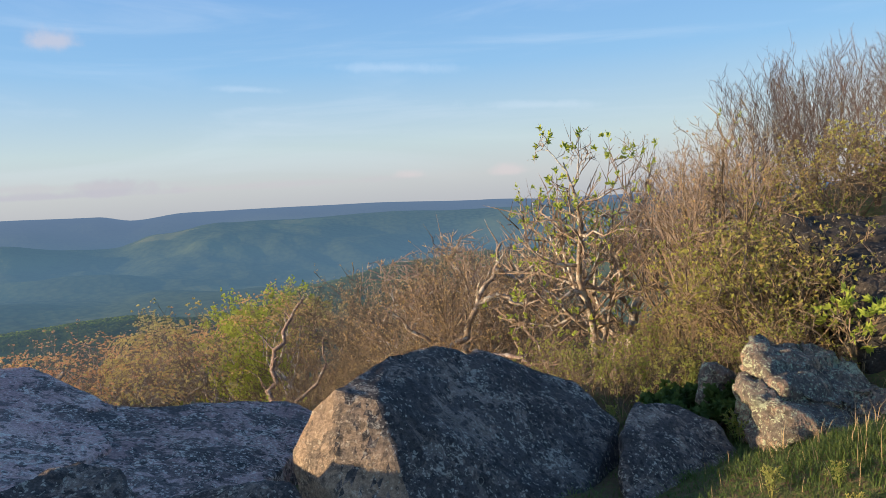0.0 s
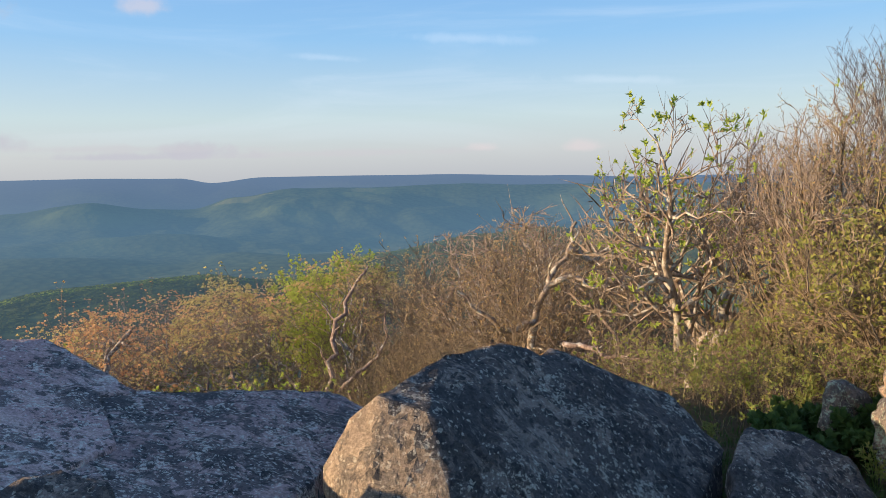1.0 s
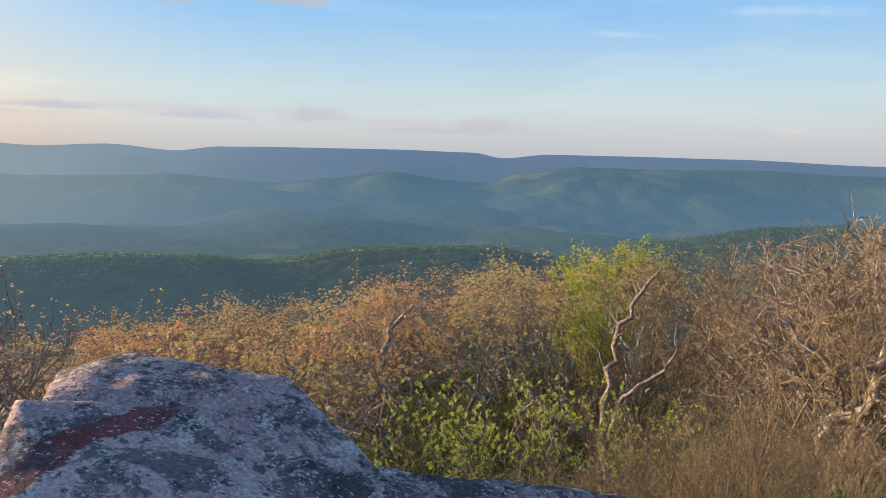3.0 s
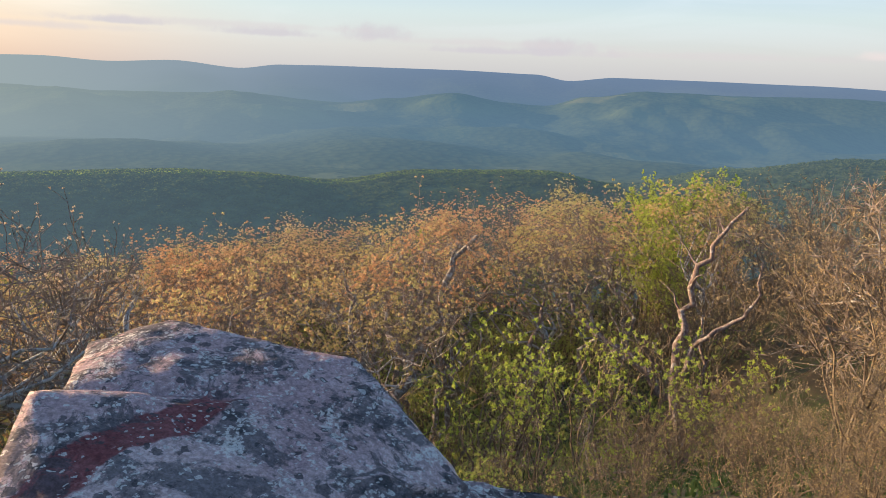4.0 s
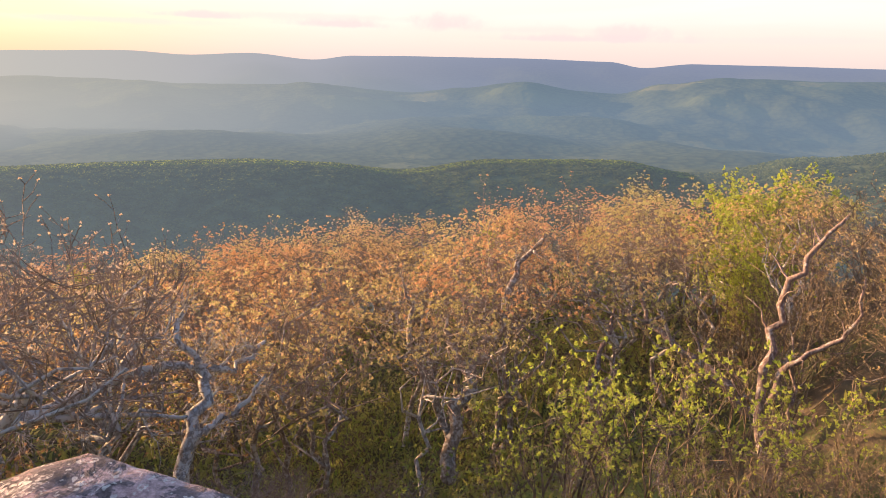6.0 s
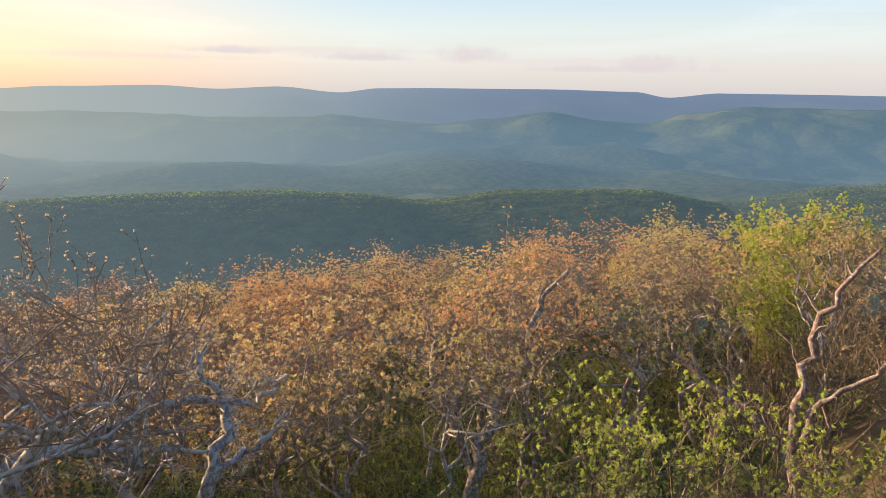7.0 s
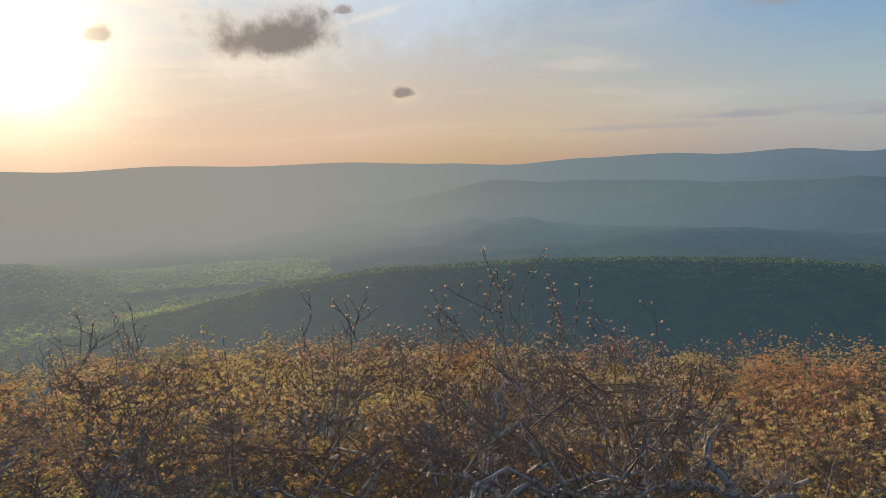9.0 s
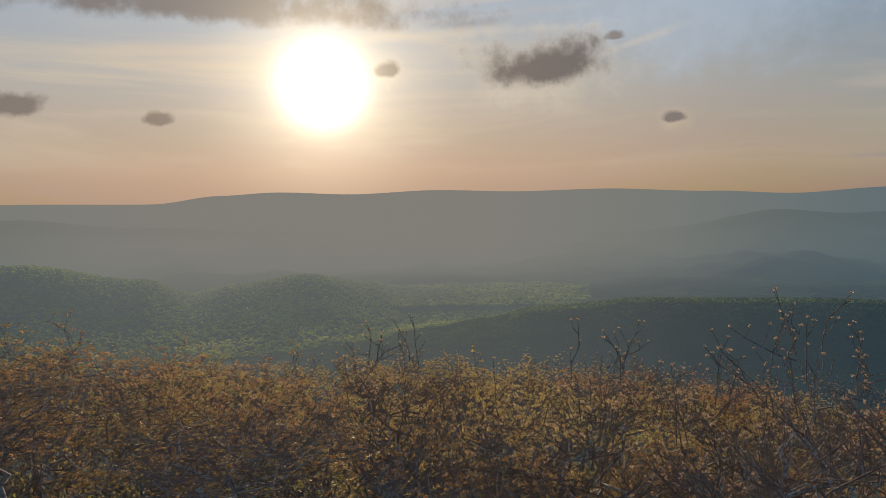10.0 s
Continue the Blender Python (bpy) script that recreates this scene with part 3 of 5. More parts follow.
def foothills():
    rng, out = random.Random(77), []
    for k in range(80):
        az, r = rng.uniform(-14, 84), rng.uniform(1500, 2650)
        w = rng.uniform(70, 190)
        out.append((-math.sin(radians(az)) * r, math.cos(radians(az)) * r, w * rng.uniform(0.1, 0.22) * (0.6 + (r - 1500) / 1600) * (1.0 if az < 40 else 0.5), w))
    return out


FOOTHILLS = foothills()


def crest(table, az, r):
    return r * math.tan(radians(curve_between(table, az)))


def far_ground(az, r):
    """Height of the land at a bearing and a range over 60 m."""
    x, y = -math.sin(radians(az)) * r, math.cos(radians(az)) * r
    own = -33 - 0.40 * (r - 60)
    z = max(own, FLOOR) if r < 2000 else FLOOR
    bend = 1 + 0.06 * noise.noise(Vector((az * 0.05, 1.7, 0)))

    def hump(table, centre, front, back):
        top = crest(table, az, centre)
        d = (r - centre) / (front if r < centre else back)
        return FLOOR + (top - FLOOR) * math.exp(-d * d) if top > FLOOR else FLOOR

    z = max(z, hump(MID_RIDGE, 900 * bend, 230, 220) - 6.5, hump(LEFT_HILLS, 1500 * bend, 260, 300) if az > 92 else FLOOR, hump(RIGHT_SLOPE, 1250, 420, 300) if az < 24 else FLOOR)
    if r > 1300:
        # spurs and hollows run down the faces of the ridges; rounded foothills stand before them
        spur = 1 + 0.4 * noise.fractal(Vector((x, y, 400)) * 0.0016, 0.9, 2.0, 4)
        layer = hump(MIDDLE_LAYER, 2900 * bend, 640 * spur, 500)
        ridge = hump(FAR_RIDGE, 4300, 800 * (1 + 0.3 * noise.fractal(Vector((x, y, 900)) * 0.0012, 0.9, 2.0, 3)), 900)
        fold = min(1.0, (r - 1300) / 500) * max(0.0, min(1.0, (4200 - r) / 700))
        rough = noise.fractal(Vector((x, y, 0)) * 0.0026, 0.9, 2.1, 5)
        hills = 26 * rough * fold
        knoll = sum(h * math.exp(-((x - a) ** 2 + (y - b) ** 2) / (w * w)) for a, b, h, w in FOOTHILLS if abs(x - a) < 2.5 * w and abs(y - b) < 2.5 * w)
        z = max(z, layer + hills * (0.3 if abs(r - 2900) < 250 else 1.2), ridge + 10 * rough * fold, FLOOR + 10 + 0.5 * hills + knoll * fold)
    return z


def land(az, r):
    x, y = -math.sin(radians(az)) * r, math.cos(radians(az)) * r
    if r < 45:
        return near_ground(x, y)
    if r > 90:
        return far_ground(az, r)
    k = (r - 45) / 45
    k = k * k * (3 - 2 * k)
    return near_ground(x, y) * (1 - k) + far_ground(az, r) * k


def bearings():
    az, out = -150.0, []
    while az < 210 - 1e-6:
        out.append(az)
        az += 0.4 if -20 <= az < 135 else 3.0
    return out


def sheet(name, radii, material, label, centre=False):
    az = bearings()
    n = len(az)
    verts, faces = [], []
    for r in radii:
        for a in az:
            verts.append((-math.sin(radians(a)) * r, math.cos(radians(a)) * r, land(a, r)))
    for i in range(len(radii) - 1):
        for j in range(n):
            k = (j + 1) % n
            faces.append((i * n + j, i * n + k, (i + 1) * n + k, (i + 1) * n + j))
    if centre:
        verts.append((0, 0, land(0, 0.01)))
        c = len(verts) - 1
        for j in range(n):
            faces.append((c, (j + 1) % n, j))
    ob = mesh_object(name, verts, faces, material, smooth=True)
    return tagged(ob, label, "ground", kind="structure")


def steps(a, b, ratio):
    out = [a]
    while out[-1] * ratio < b:
        out.append(out[-1] * ratio)
    return out + [b]


sheet("ground", steps(0.35, 420, 1.07), GROUND, "brown forest floor falling from a rocky outcrop into a wooded valley", centre=True)
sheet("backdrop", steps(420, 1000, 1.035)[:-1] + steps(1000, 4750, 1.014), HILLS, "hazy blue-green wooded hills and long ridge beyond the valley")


def forest(name, count, near, far, az0, az1, size, seed, label, material=CROWNS, along=None):
    """Closed woods on a far slope: a dome of leafy sprays for every crown."""
    rng = random.Random(seed)
    sprays, verts, faces = 12, [], []
    for _ in range(count):
        az, r = rng.uniform(az0, az1), math.sqrt(rng.uniform(near * near, far * far))
        if along:
            r = along(az) + rng.uniform(-14, 40)
        x, y, z = -math.sin(radians(az)) * r, math.cos(radians(az)) * r, land(az, r)
        w, h = size * rng.uniform(0.7, 1.2), size * rng.uniform(0.35, 0.65)
        for k in range(sprays):
            up, a = rng.uniform(-0.1, 1.0), rng.uniform(0, 2 * math.pi)
            q = math.sqrt(1 - up * up) * w
            cx, cy, cz = x + q * math.cos(a), y + q * math.sin(a), z + h * (up * 2 - 0.6)
            b, turn, s = len(verts), rng.uniform(0, 6.28), w * rng.uniform(0.4, 0.65)
            tip, side = rng.uniform(-0.7, 0.7), rng.uniform(-0.7, 0.7)
            for j in range(3):
                e = turn + j * 2.09 + rng.uniform(-0.4, 0.4)
                verts.append((cx + s * math.cos(e), cy + s * math.sin(e), cz + s * (tip * math.cos(e) + side * math.sin(e))))
            faces.append((b, b + 1, b + 2))
    ob = mesh_object(name, verts, faces, material)
    return tagged(ob, label, "woods", kind="stuff")


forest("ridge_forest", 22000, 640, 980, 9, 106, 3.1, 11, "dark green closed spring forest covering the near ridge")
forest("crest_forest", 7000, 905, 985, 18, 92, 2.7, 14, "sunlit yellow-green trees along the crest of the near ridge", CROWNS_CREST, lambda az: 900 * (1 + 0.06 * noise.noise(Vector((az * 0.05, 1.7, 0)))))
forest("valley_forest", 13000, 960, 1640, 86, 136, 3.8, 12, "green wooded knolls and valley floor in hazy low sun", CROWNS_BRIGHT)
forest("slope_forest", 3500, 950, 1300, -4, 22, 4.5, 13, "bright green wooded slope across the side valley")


# ---- rocks ----
def boulder(name, corners, material, label, detail=0.045, bulge=0.012, seed=0, round_off=2, group="", sunward=None, cracks=0.0):
    """A weathered block from a few corner points, its edges worn round."""
    bm = bmesh.new()
    for block in (corners if isinstance(corners[0], list) else [corners]):
        made = [bm.verts.new(c) for c in block]
        hull = bmesh.ops.convex_hull(bm, input=made)
        bmesh.ops.delete(bm, geom=[g for g in hull["geom_interior"] if isinstance(g, bmesh.types.BMVert)], context="VERTS")
    for _ in range(9):
        bmesh.ops.triangulate(bm, faces=bm.faces[:])
        long = [e for e in bm.edges if e.calc_length() > detail * 1.5]
        if not long:
            break
        bmesh.ops.subdivide_edges(bm, edges=long, cuts=1)
    bmesh.ops.triangulate(bm, faces=bm.faces[:])
    for _ in range(round_off):
        bmesh.ops.smooth_vert(bm, verts=bm.verts, factor=0.5, use_axis_x=True, use_axis_y=True, use_axis_z=True)
    bm.normal_update()
    off = Vector((seed * 3.1, seed * 1.7, 0))
    moved = []
    for v in bm.verts:
        p = v.co + off
        d = bulge * 3.2 * noise.fractal(p * 1.8, 1.0, 2.1, 3) + bulge * noise.fractal(p * 8, 0.8, 2.2, 5)
        chip = noise.noise(p * 4.5)
        d -= bulge * 2.2 * max(0.0, chip - 0.35)
        if cracks:
            near, _ = noise.voronoi(Vector((p.x, p.y, p.z * 1.8)) * 4.2)
            d -= cracks * max(0.0, 1 - (near[1] - near[0]) * 4) - cracks * 0.9 * noise.cell(Vector((p.x, p.y, p.z * 1.8)) * 4.2)
        moved.append(v.co + v.normal * d)
    for v, co in zip(bm.verts, moved):
        v.co = co
    me = bpy.data.meshes.new(name)
    bm.to_mesh(me)
    bm.free()
    me.materials.append(material)
    me.polygons.foreach_set("use_smooth", [True] * len(me.polygons))
    if sunward:
        # sunlight painted in: faces turned to the sun get lighter, less crusted rock
        me.materials.append(ROCK_SUNLIT)
        way = Vector(sunward).normalized()
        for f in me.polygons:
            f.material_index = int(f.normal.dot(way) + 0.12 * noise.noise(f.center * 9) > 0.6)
    ob = new(name, me)
    return tagged(ob, label, "rock", group)


boulder("boulder", [[(-1.74, 0.5, -0.84), (-1.77, 0.6, -0.875), (-1.48, 0.24, -0.95), (-1.2, -0.05, -1.03), (-0.5, -0.15, -1.14), (-1.45, 0.8, -0.90), (-1.33, 1.1, -0.955), (-0.8, 1.1, -1.12), (-0.45, 0.6, -1.2),
                     (-1.75, 0.9, -2.6), (-1.75, 0.35, -2.6), (-0.4, -0.2, -2.3), (-0.6, 1.2, -2.4)],
                    [(-1.97, 1.16, -0.835), (-2.12, 0.93, -0.895), (-1.80, 0.63, -0.885), (-1.64, 0.9, -0.875), (-1.63, 1.27, -0.878), (-1.31, 1.45, -0.938), (-1.34, 1.2, -0.955), (-1.17, 1.42, -1.02), (-0.93, 1.43, -1.17), (-0.72, 1.29, -1.17), (-0.9, 1.0, -1.1), (-1.3, 1.5, -2.6), (-2.1, 1.2, -3.0), (-1.8, 0.65, -2.6), (-0.6, 1.25, -2.4)]],
        ROCK_PURPLE, "large peaked purple-grey boulder with lichen and a dark red band", seed=1, round_off=0, bulge=0.0065, detail=0.03)
boulder("boulder", [(-0.95, 1.2, -1.12), (-0.70, 1.28, -1.165), (-0.22, 1.66, -1.29), (0.14, 2.05, -1.41), (0.42, 2.05, -1.52), (0.35, 0.9, -1.5), (-0.6, -0.1, -1.15), (0.3, 0.2, -1.42), (0.4, 2.0, -2.3), (-0.8, 1.2, -2.6), (-0.6, -0.2, -2.3), (0.4, -0.1, -2.3)],
        ROCK_LEDGE, "low sloping ledge of mottled purple-grey lichened rock", seed=8, round_off=1)
boulder("boulder", [(-0.48, -0.16, -1.06), (-0.32, 0.03, -1.055), (-0.14, 0.02, -1.11), (-0.03, -0.08, -1.24), (-0.65, -0.5, -1.12), (-0.2, -0.6, -1.32), (-0.7, -0.3, -1.9), (0.0, 0.05, -1.9), (0.0, -0.65, -1.9), (-0.7, -0.65, -1.9)],
        ROCK_GREY, "low blackish crusted rock before the large boulder", seed=10, round_off=1, detail=0.04, cracks=0.012)
# out of view, added to keep the low wedged rock in shade
boulder("boulder", [(-1.7, -0.9, -1.0), (-1.25, -0.3, -0.95), (-0.8, -0.38, -0.97), (-0.65, -0.9, -1.2), (-0.75, -1.2, -1.25), (-1.5, -1.3, -1.3), (-1.8, -0.4, -2.2), (-0.6, -0.3, -2.2), (-0.6, -1.4, -2.2), (-1.8, -1.4, -2.2)],
        ROCK_LEDGE, "rounded purple-grey boulder at the outcrop edge", seed=9)
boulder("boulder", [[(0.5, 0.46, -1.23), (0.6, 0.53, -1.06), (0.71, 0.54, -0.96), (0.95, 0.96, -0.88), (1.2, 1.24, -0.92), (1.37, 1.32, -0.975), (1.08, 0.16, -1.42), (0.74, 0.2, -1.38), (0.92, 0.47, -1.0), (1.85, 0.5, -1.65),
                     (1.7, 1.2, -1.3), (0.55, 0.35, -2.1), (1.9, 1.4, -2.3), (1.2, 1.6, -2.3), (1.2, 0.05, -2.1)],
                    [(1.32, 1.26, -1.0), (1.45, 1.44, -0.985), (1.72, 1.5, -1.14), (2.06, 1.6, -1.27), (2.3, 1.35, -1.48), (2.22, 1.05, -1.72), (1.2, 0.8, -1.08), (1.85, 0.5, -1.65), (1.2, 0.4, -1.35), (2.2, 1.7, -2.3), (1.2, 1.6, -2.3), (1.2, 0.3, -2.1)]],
        ROCK_GREY, "dark grey weathered boulder with one sunlit flank on the outcrop", seed=2, round_off=0, bulge=0.009, detail=0.036, sunward=(-0.75, -0.6, 0.25))
boulder("boulder", [(2.2, 0.9, -1.38), (2.36, 1.22, -1.31), (2.66, 1.32, -1.36), (2.86, 1.2, -1.46), (2.92, 0.88, -1.64), (2.9, 0.7, -1.9), (2.12, 0.55, -1.64), (2.15, 0.5, -2.1), (2.9, 1.3, -2.1), (2.3, 1.3, -2.1)],
        ROCK_GREY, "small dark grey boulder standing in grass", seed=3, detail=0.035)
boulder("boulder", [(-0.35, -0.02, -1.27), (0.1, 0.05, -1.26), (0.4, 0.13, -1.23), (0.55, 0.15, -1.26), (0.72, -0.05, -1.42), (0.85, -0.3, -1.6), (-0.4, -0.5, -1.5), (0.6, 0.3, -1.6), (-0.5, 0.1, -1.9), (0.9, -0.4, -2.1), (-0.5, -0.5, -2.1)],
        ROCK_GREY, "low dark lichened rock wedged between two boulders", seed=4, detail=0.04)
boulder("boulder", [[(3.2, 1.55, -1.05), (3.5, 1.62, -1.07), (3.8, 1.6, -1.2), (3.9, 1.38, -1.33), (3.7, 1.05, -1.4), (3.14, 1.0, -1.22), (3.1, 1.28, -1.12), (3.1, 0.95, -2.0), (3.9, 1.0, -2.0), (3.9, 1.8, -2.0), (3.05, 1.5, -2.0)],
                    [(2.98, 0.98, -1.27), (3.08, 0.8, -1.34), (3.5, 0.82, -1.42), (3.62, 1.15, -1.34), (3.02, 1.3, -1.2), (3.0, 0.75, -2.0), (3.6, 0.75, -2.0), (3.6, 1.3, -2.0), (3.0, 1.3, -2.0)],
                    [(3.5, 0.9, -1.43), (3.9, 0.98, -1.42), (4.0, 1.3, -1.33), (3.6, 1.3, -1.3), (3.5, 0.85, -2.0), (4.0, 0.9, -2.0), (4.0, 1.4, -2.0), (3.5, 1.4, -2.0)]],
        ROCK_PALE, "sunlit tan rock blotched with pale green lichen on the bank", seed=5, bulge=0.02, detail=0.026, round_off=0, cracks=0.035)
boulder("boulder", [(2.95, 1.68, -1.23), (3.05, 1.78, -1.24), (3.15, 1.7, -1.33), (2.88, 1.6, -1.42), (2.85, 1.75, -1.9), (3.25, 1.65, -1.9), (3.1, 1.95, -1.9)],
        ROCK_PALE, "small pointed rock with grey-green lichen beside dark leaves", seed=6, bulge=0.02, detail=0.03)
boulder("boulder", [(4.08, 3.02, -0.36), (4.42, 3.05, -0.36), (4.75, 2.9, -0.42), (5.3, 2.5, -0.4), (5.6, 1.9, -0.6), (4.25, 2.6, -0.52), (4.08, 1.95, -0.74), (4.0, 1.75, -0.92), (4.3, 1.5, -1.0), (5.4, 1.4, -1.0), (4.1, 2.9, -0.9), (4.0, 1.7, -1.7), (5.6, 1.5, -1.7), (5.4, 2.9, -1.7), (4.1, 2.9, -1.7)],
        ROCK_CRUST, "long flat-topped rock with black crusted top among shrubs", seed=7, bulge=0.02, cracks=0.03)


# ---- trees ----
class Sprout:
    """Gathers tubes and leaves of one plant."""

    def __init__(self):
        self.mesh = {}

    def part(self, key):
        return self.mesh.setdefault(key, ([], []))

    def tube(self, key, pts, radii, sides):
        verts, faces = self.part(key)
        b = len(verts)
        last = len(pts) - 1
        for i, p in enumerate(pts):
            d = (pts[min(i + 1, last)] - pts[max(i - 1, 0)]).normalized()
            u = d.orthogonal().normalized() if i == 0 else (u - d * u.dot(d)).normalized()
            w = d.cross(u)
            if i == last and radii[i] < 0.002:
                verts.append(p)
                continue
            for k in range(sides):
                a = 2 * math.pi * k / sides
                verts.append(p + (u * math.cos(a) + w * math.sin(a)) * radii[i])
        for i in range(last):
            for k in range(sides):
                k2 = (k + 1) % sides
                i0 = b + i * sides
                if i + 1 == last and radii[last] < 0.002:
                    faces.append((i0 + k, i0 + k2, b + last * sides))
                else:
                    faces.append((i0 + k, i0 + k2, i0 + sides + k2, i0 + sides + k))

    def leaf(self, key, at, way, long, wide, rng, whole=True):
        verts, faces = self.part(key)
        b = len(verts)
        if not whole:
            side = way.cross(Vector((rng.uniform(-1, 1), rng.uniform(-1, 1), rng.uniform(-1, 1)))).normalized() * wide
            verts += [at, at + way * long * 0.7 + side, at + way * long - side * 0.8]
            faces.append((b, b + 1, b + 2))
            return
        side = way.cross(Vector((rng.uniform(-1, 1), rng.uniform(-1, 1), rng.uniform(-1, 1)))).normalized() * wide
        fold = way.cross(side).normalized() * wide * rng.uniform(0.1, 0.5)
        verts += [at, at + way * long * 0.5 + side + fold, at + way * long, at + way * long * 0.5 - side + fold]
        faces += [(b, b + 1, b + 2), (b, b + 2, b + 3)]

    def build(self, name, tags, materials):
        """One thing: an Empty at the base with a mesh for every part."""
        top = new(name)
        tagged(top, *tags)
        for key, (verts, faces) in self.mesh.items():
            kind = key.split(" ")[0]
            ob = mesh_object(kind, verts, faces, materials.get(kind, materials["trunk"]), top, smooth=kind in ("trunk", "limbwood"))
            if kind != "trunk":
                ob["kind"] = "stuff"
        return top


def wander(rng, start, way, length, n, crook, lift):
    """A crooked line of n steps that bends upwards by lift."""
    pts, d = [start], way.normalized()
    for _ in range(n):
        d = (d + Vector((rng.gauss(0, crook), rng.gauss(0, crook), rng.gauss(0, crook) + lift))).normalized()
        pts.append(pts[-1] + d * (length / n))
    return pts


def aside(rng, d, spread):
    """A direction leaning off d by about spread radians."""
    u = d.orthogonal().normalized()
    w = d.cross(u)
    a = rng.uniform(0, 2 * math.pi)
    return (d * math.cos(spread) + (u * math.cos(a) + w * math.sin(a)) * math.sin(spread)).normalized()


def tree(name, tags, materials, seed, fork=(0.6, 1.15), shoot=(0.4, 1.0), fine=0.0035, height=5.0, stems=3, girth=0.09, lean=0.35, limbs=8, boughs=5, twigs=4, crook=0.28, flat=0.0, leaves=3, leaf=(0.05, 0.018), bare=0.0, first=0.3, limb_length=0.42, whole=True):
    """A crooked tree: stems, limbs, boughs, twigs and leaf tufts at the tips."""
    rng = random.Random(seed)
    sp = Sprout()
    for s in range(stems):
        a = 2 * math.pi * (s + rng.random() * 0.6) / stems
        out = Vector((math.cos(a), math.sin(a), 0))
        tall = height * rng.uniform(0.8, 1.0)
        n = 9
        stem = wander(rng, out * girth * 0.8, Vector((0, 0, 1)) + out * lean * rng.uniform(0.4, 1.3), tall * 0.92, n, crook * 0.55, 0.06)
        stem[0] = stem[0] - Vector((0, 0, 0.35))
        g = girth * rng.uniform(0.75, 1.1)
        stout = girth > 0.028
        sp.tube(f"trunk {s}" if stout else "stemwood", stem, [g * (1.25 if i == 0 else 1) * (1 - 0.88 * i / n) for i in range(n + 1)], 6 if girth > 0.03 else 3)
        for k in range(limbs):
            f = first + (0.98 - first) * (k + rng.random()) / limbs
            i = min(int(f * n), n - 1)
            base = stem[i].lerp(stem[i + 1], f * n - i)
            d = (stem[i + 1] - stem[i]).normalized()
            length = tall * limb_length * (1.15 - 0.75 * f) * rng.uniform(0.7, 1.25)
            way = aside(rng, d, rng.uniform(*fork))
            way.z = way.z * (1 - flat) + 0.1
            lg = max(0.007, g * (1 - 0.85 * f) * 0.62)
            limb = wander(rng, base, way, length, 6, crook, 0.05)
            keep = range(7) if girth > 0.02 else (0, 2, 4, 6)
            sp.tube("limbwood" if stout else "stemwood", [limb[q] for q in keep], [lg * (1 - 0.8 * q / 6) for q in keep], 5 if girth > 0.05 else 3)
            for m in range(boughs):
                fb = 0.25 + 0.75 * (m + rng.random()) / boughs
                ib = min(int(fb * 6), 5)
                bb = limb[ib].lerp(limb[ib + 1], fb * 6 - ib)
                db = (limb[ib + 1] - limb[ib]).normalized()
                lb = length * rng.uniform(0.28, 0.5)
                bough = wander(rng, bb, aside(rng, db, rng.uniform(*shoot)), lb, 3, crook, 0.1)
                gb = max(fine if height > 0.5 else 0.002, lg * 0.42)
                sp.tube("branchwork", [bough[0], bough[2], bough[3]], [gb, gb * 0.75, gb * 0.4], 3)
                for t in range(twigs):
                    ft = 0.3 + 0.7 * (t + rng.random()) / twigs
                    it = min(int(ft * 3), 2)
                    tb = bough[it].lerp(bough[it + 1], ft * 3 - it)
                    dt = (bough[it + 1] - bough[it]).normalized()
                    twig = wander(rng, tb, aside(rng, dt, rng.uniform(0.3, 0.9)), lb * rng.uniform(0.35, 0.7), 2, crook * 0.8, 0.16)
                    sp.tube("branchwork", [twig[0], twig[2]], [gb * 0.85, 0.001], 3)
                    if rng.random() < bare:
                        continue
                    tip = (twig[2] - twig[1]).normalized()
                    for q in range(leaves):
                        at = twig[2].lerp(twig[1], rng.random() ** 2 * 0.7)
                        sp.leaf("foliage", at, aside(rng, tip, rng.uniform(0.2, 1.3)), leaf[0] * rng.uniform(0.6, 1.3), leaf[1] * rng.uniform(0.7, 1.3), rng, whole)
    ob = sp.build(name, tags, materials)
    ob["tall"] = sorted(v.z for v in sp.mesh["branchwork"][0])[-12]
    return ob


def limb_line(rng, a, b, n, crook, rise):
    """A crooked limb from a to b, sagging out before it rises."""
    far = (b - a).length
    mid = a.lerp(b, 0.5) + Vector((rng.gauss(0, 1), rng.gauss(0, 1), -rise)) * far * 0.16
    pts = []
    for i in range(n + 1):
        t = i / n
        p = a * (1 - t) ** 2 + mid * 2 * t * (1 - t) + b * t * t
        if 0 < i < n:
            p = p + Vector((rng.gauss(0, 1), rng.gauss(0, 1), rng.gauss(0, 0.7))) * far * crook
        pts.append(p)
    return pts


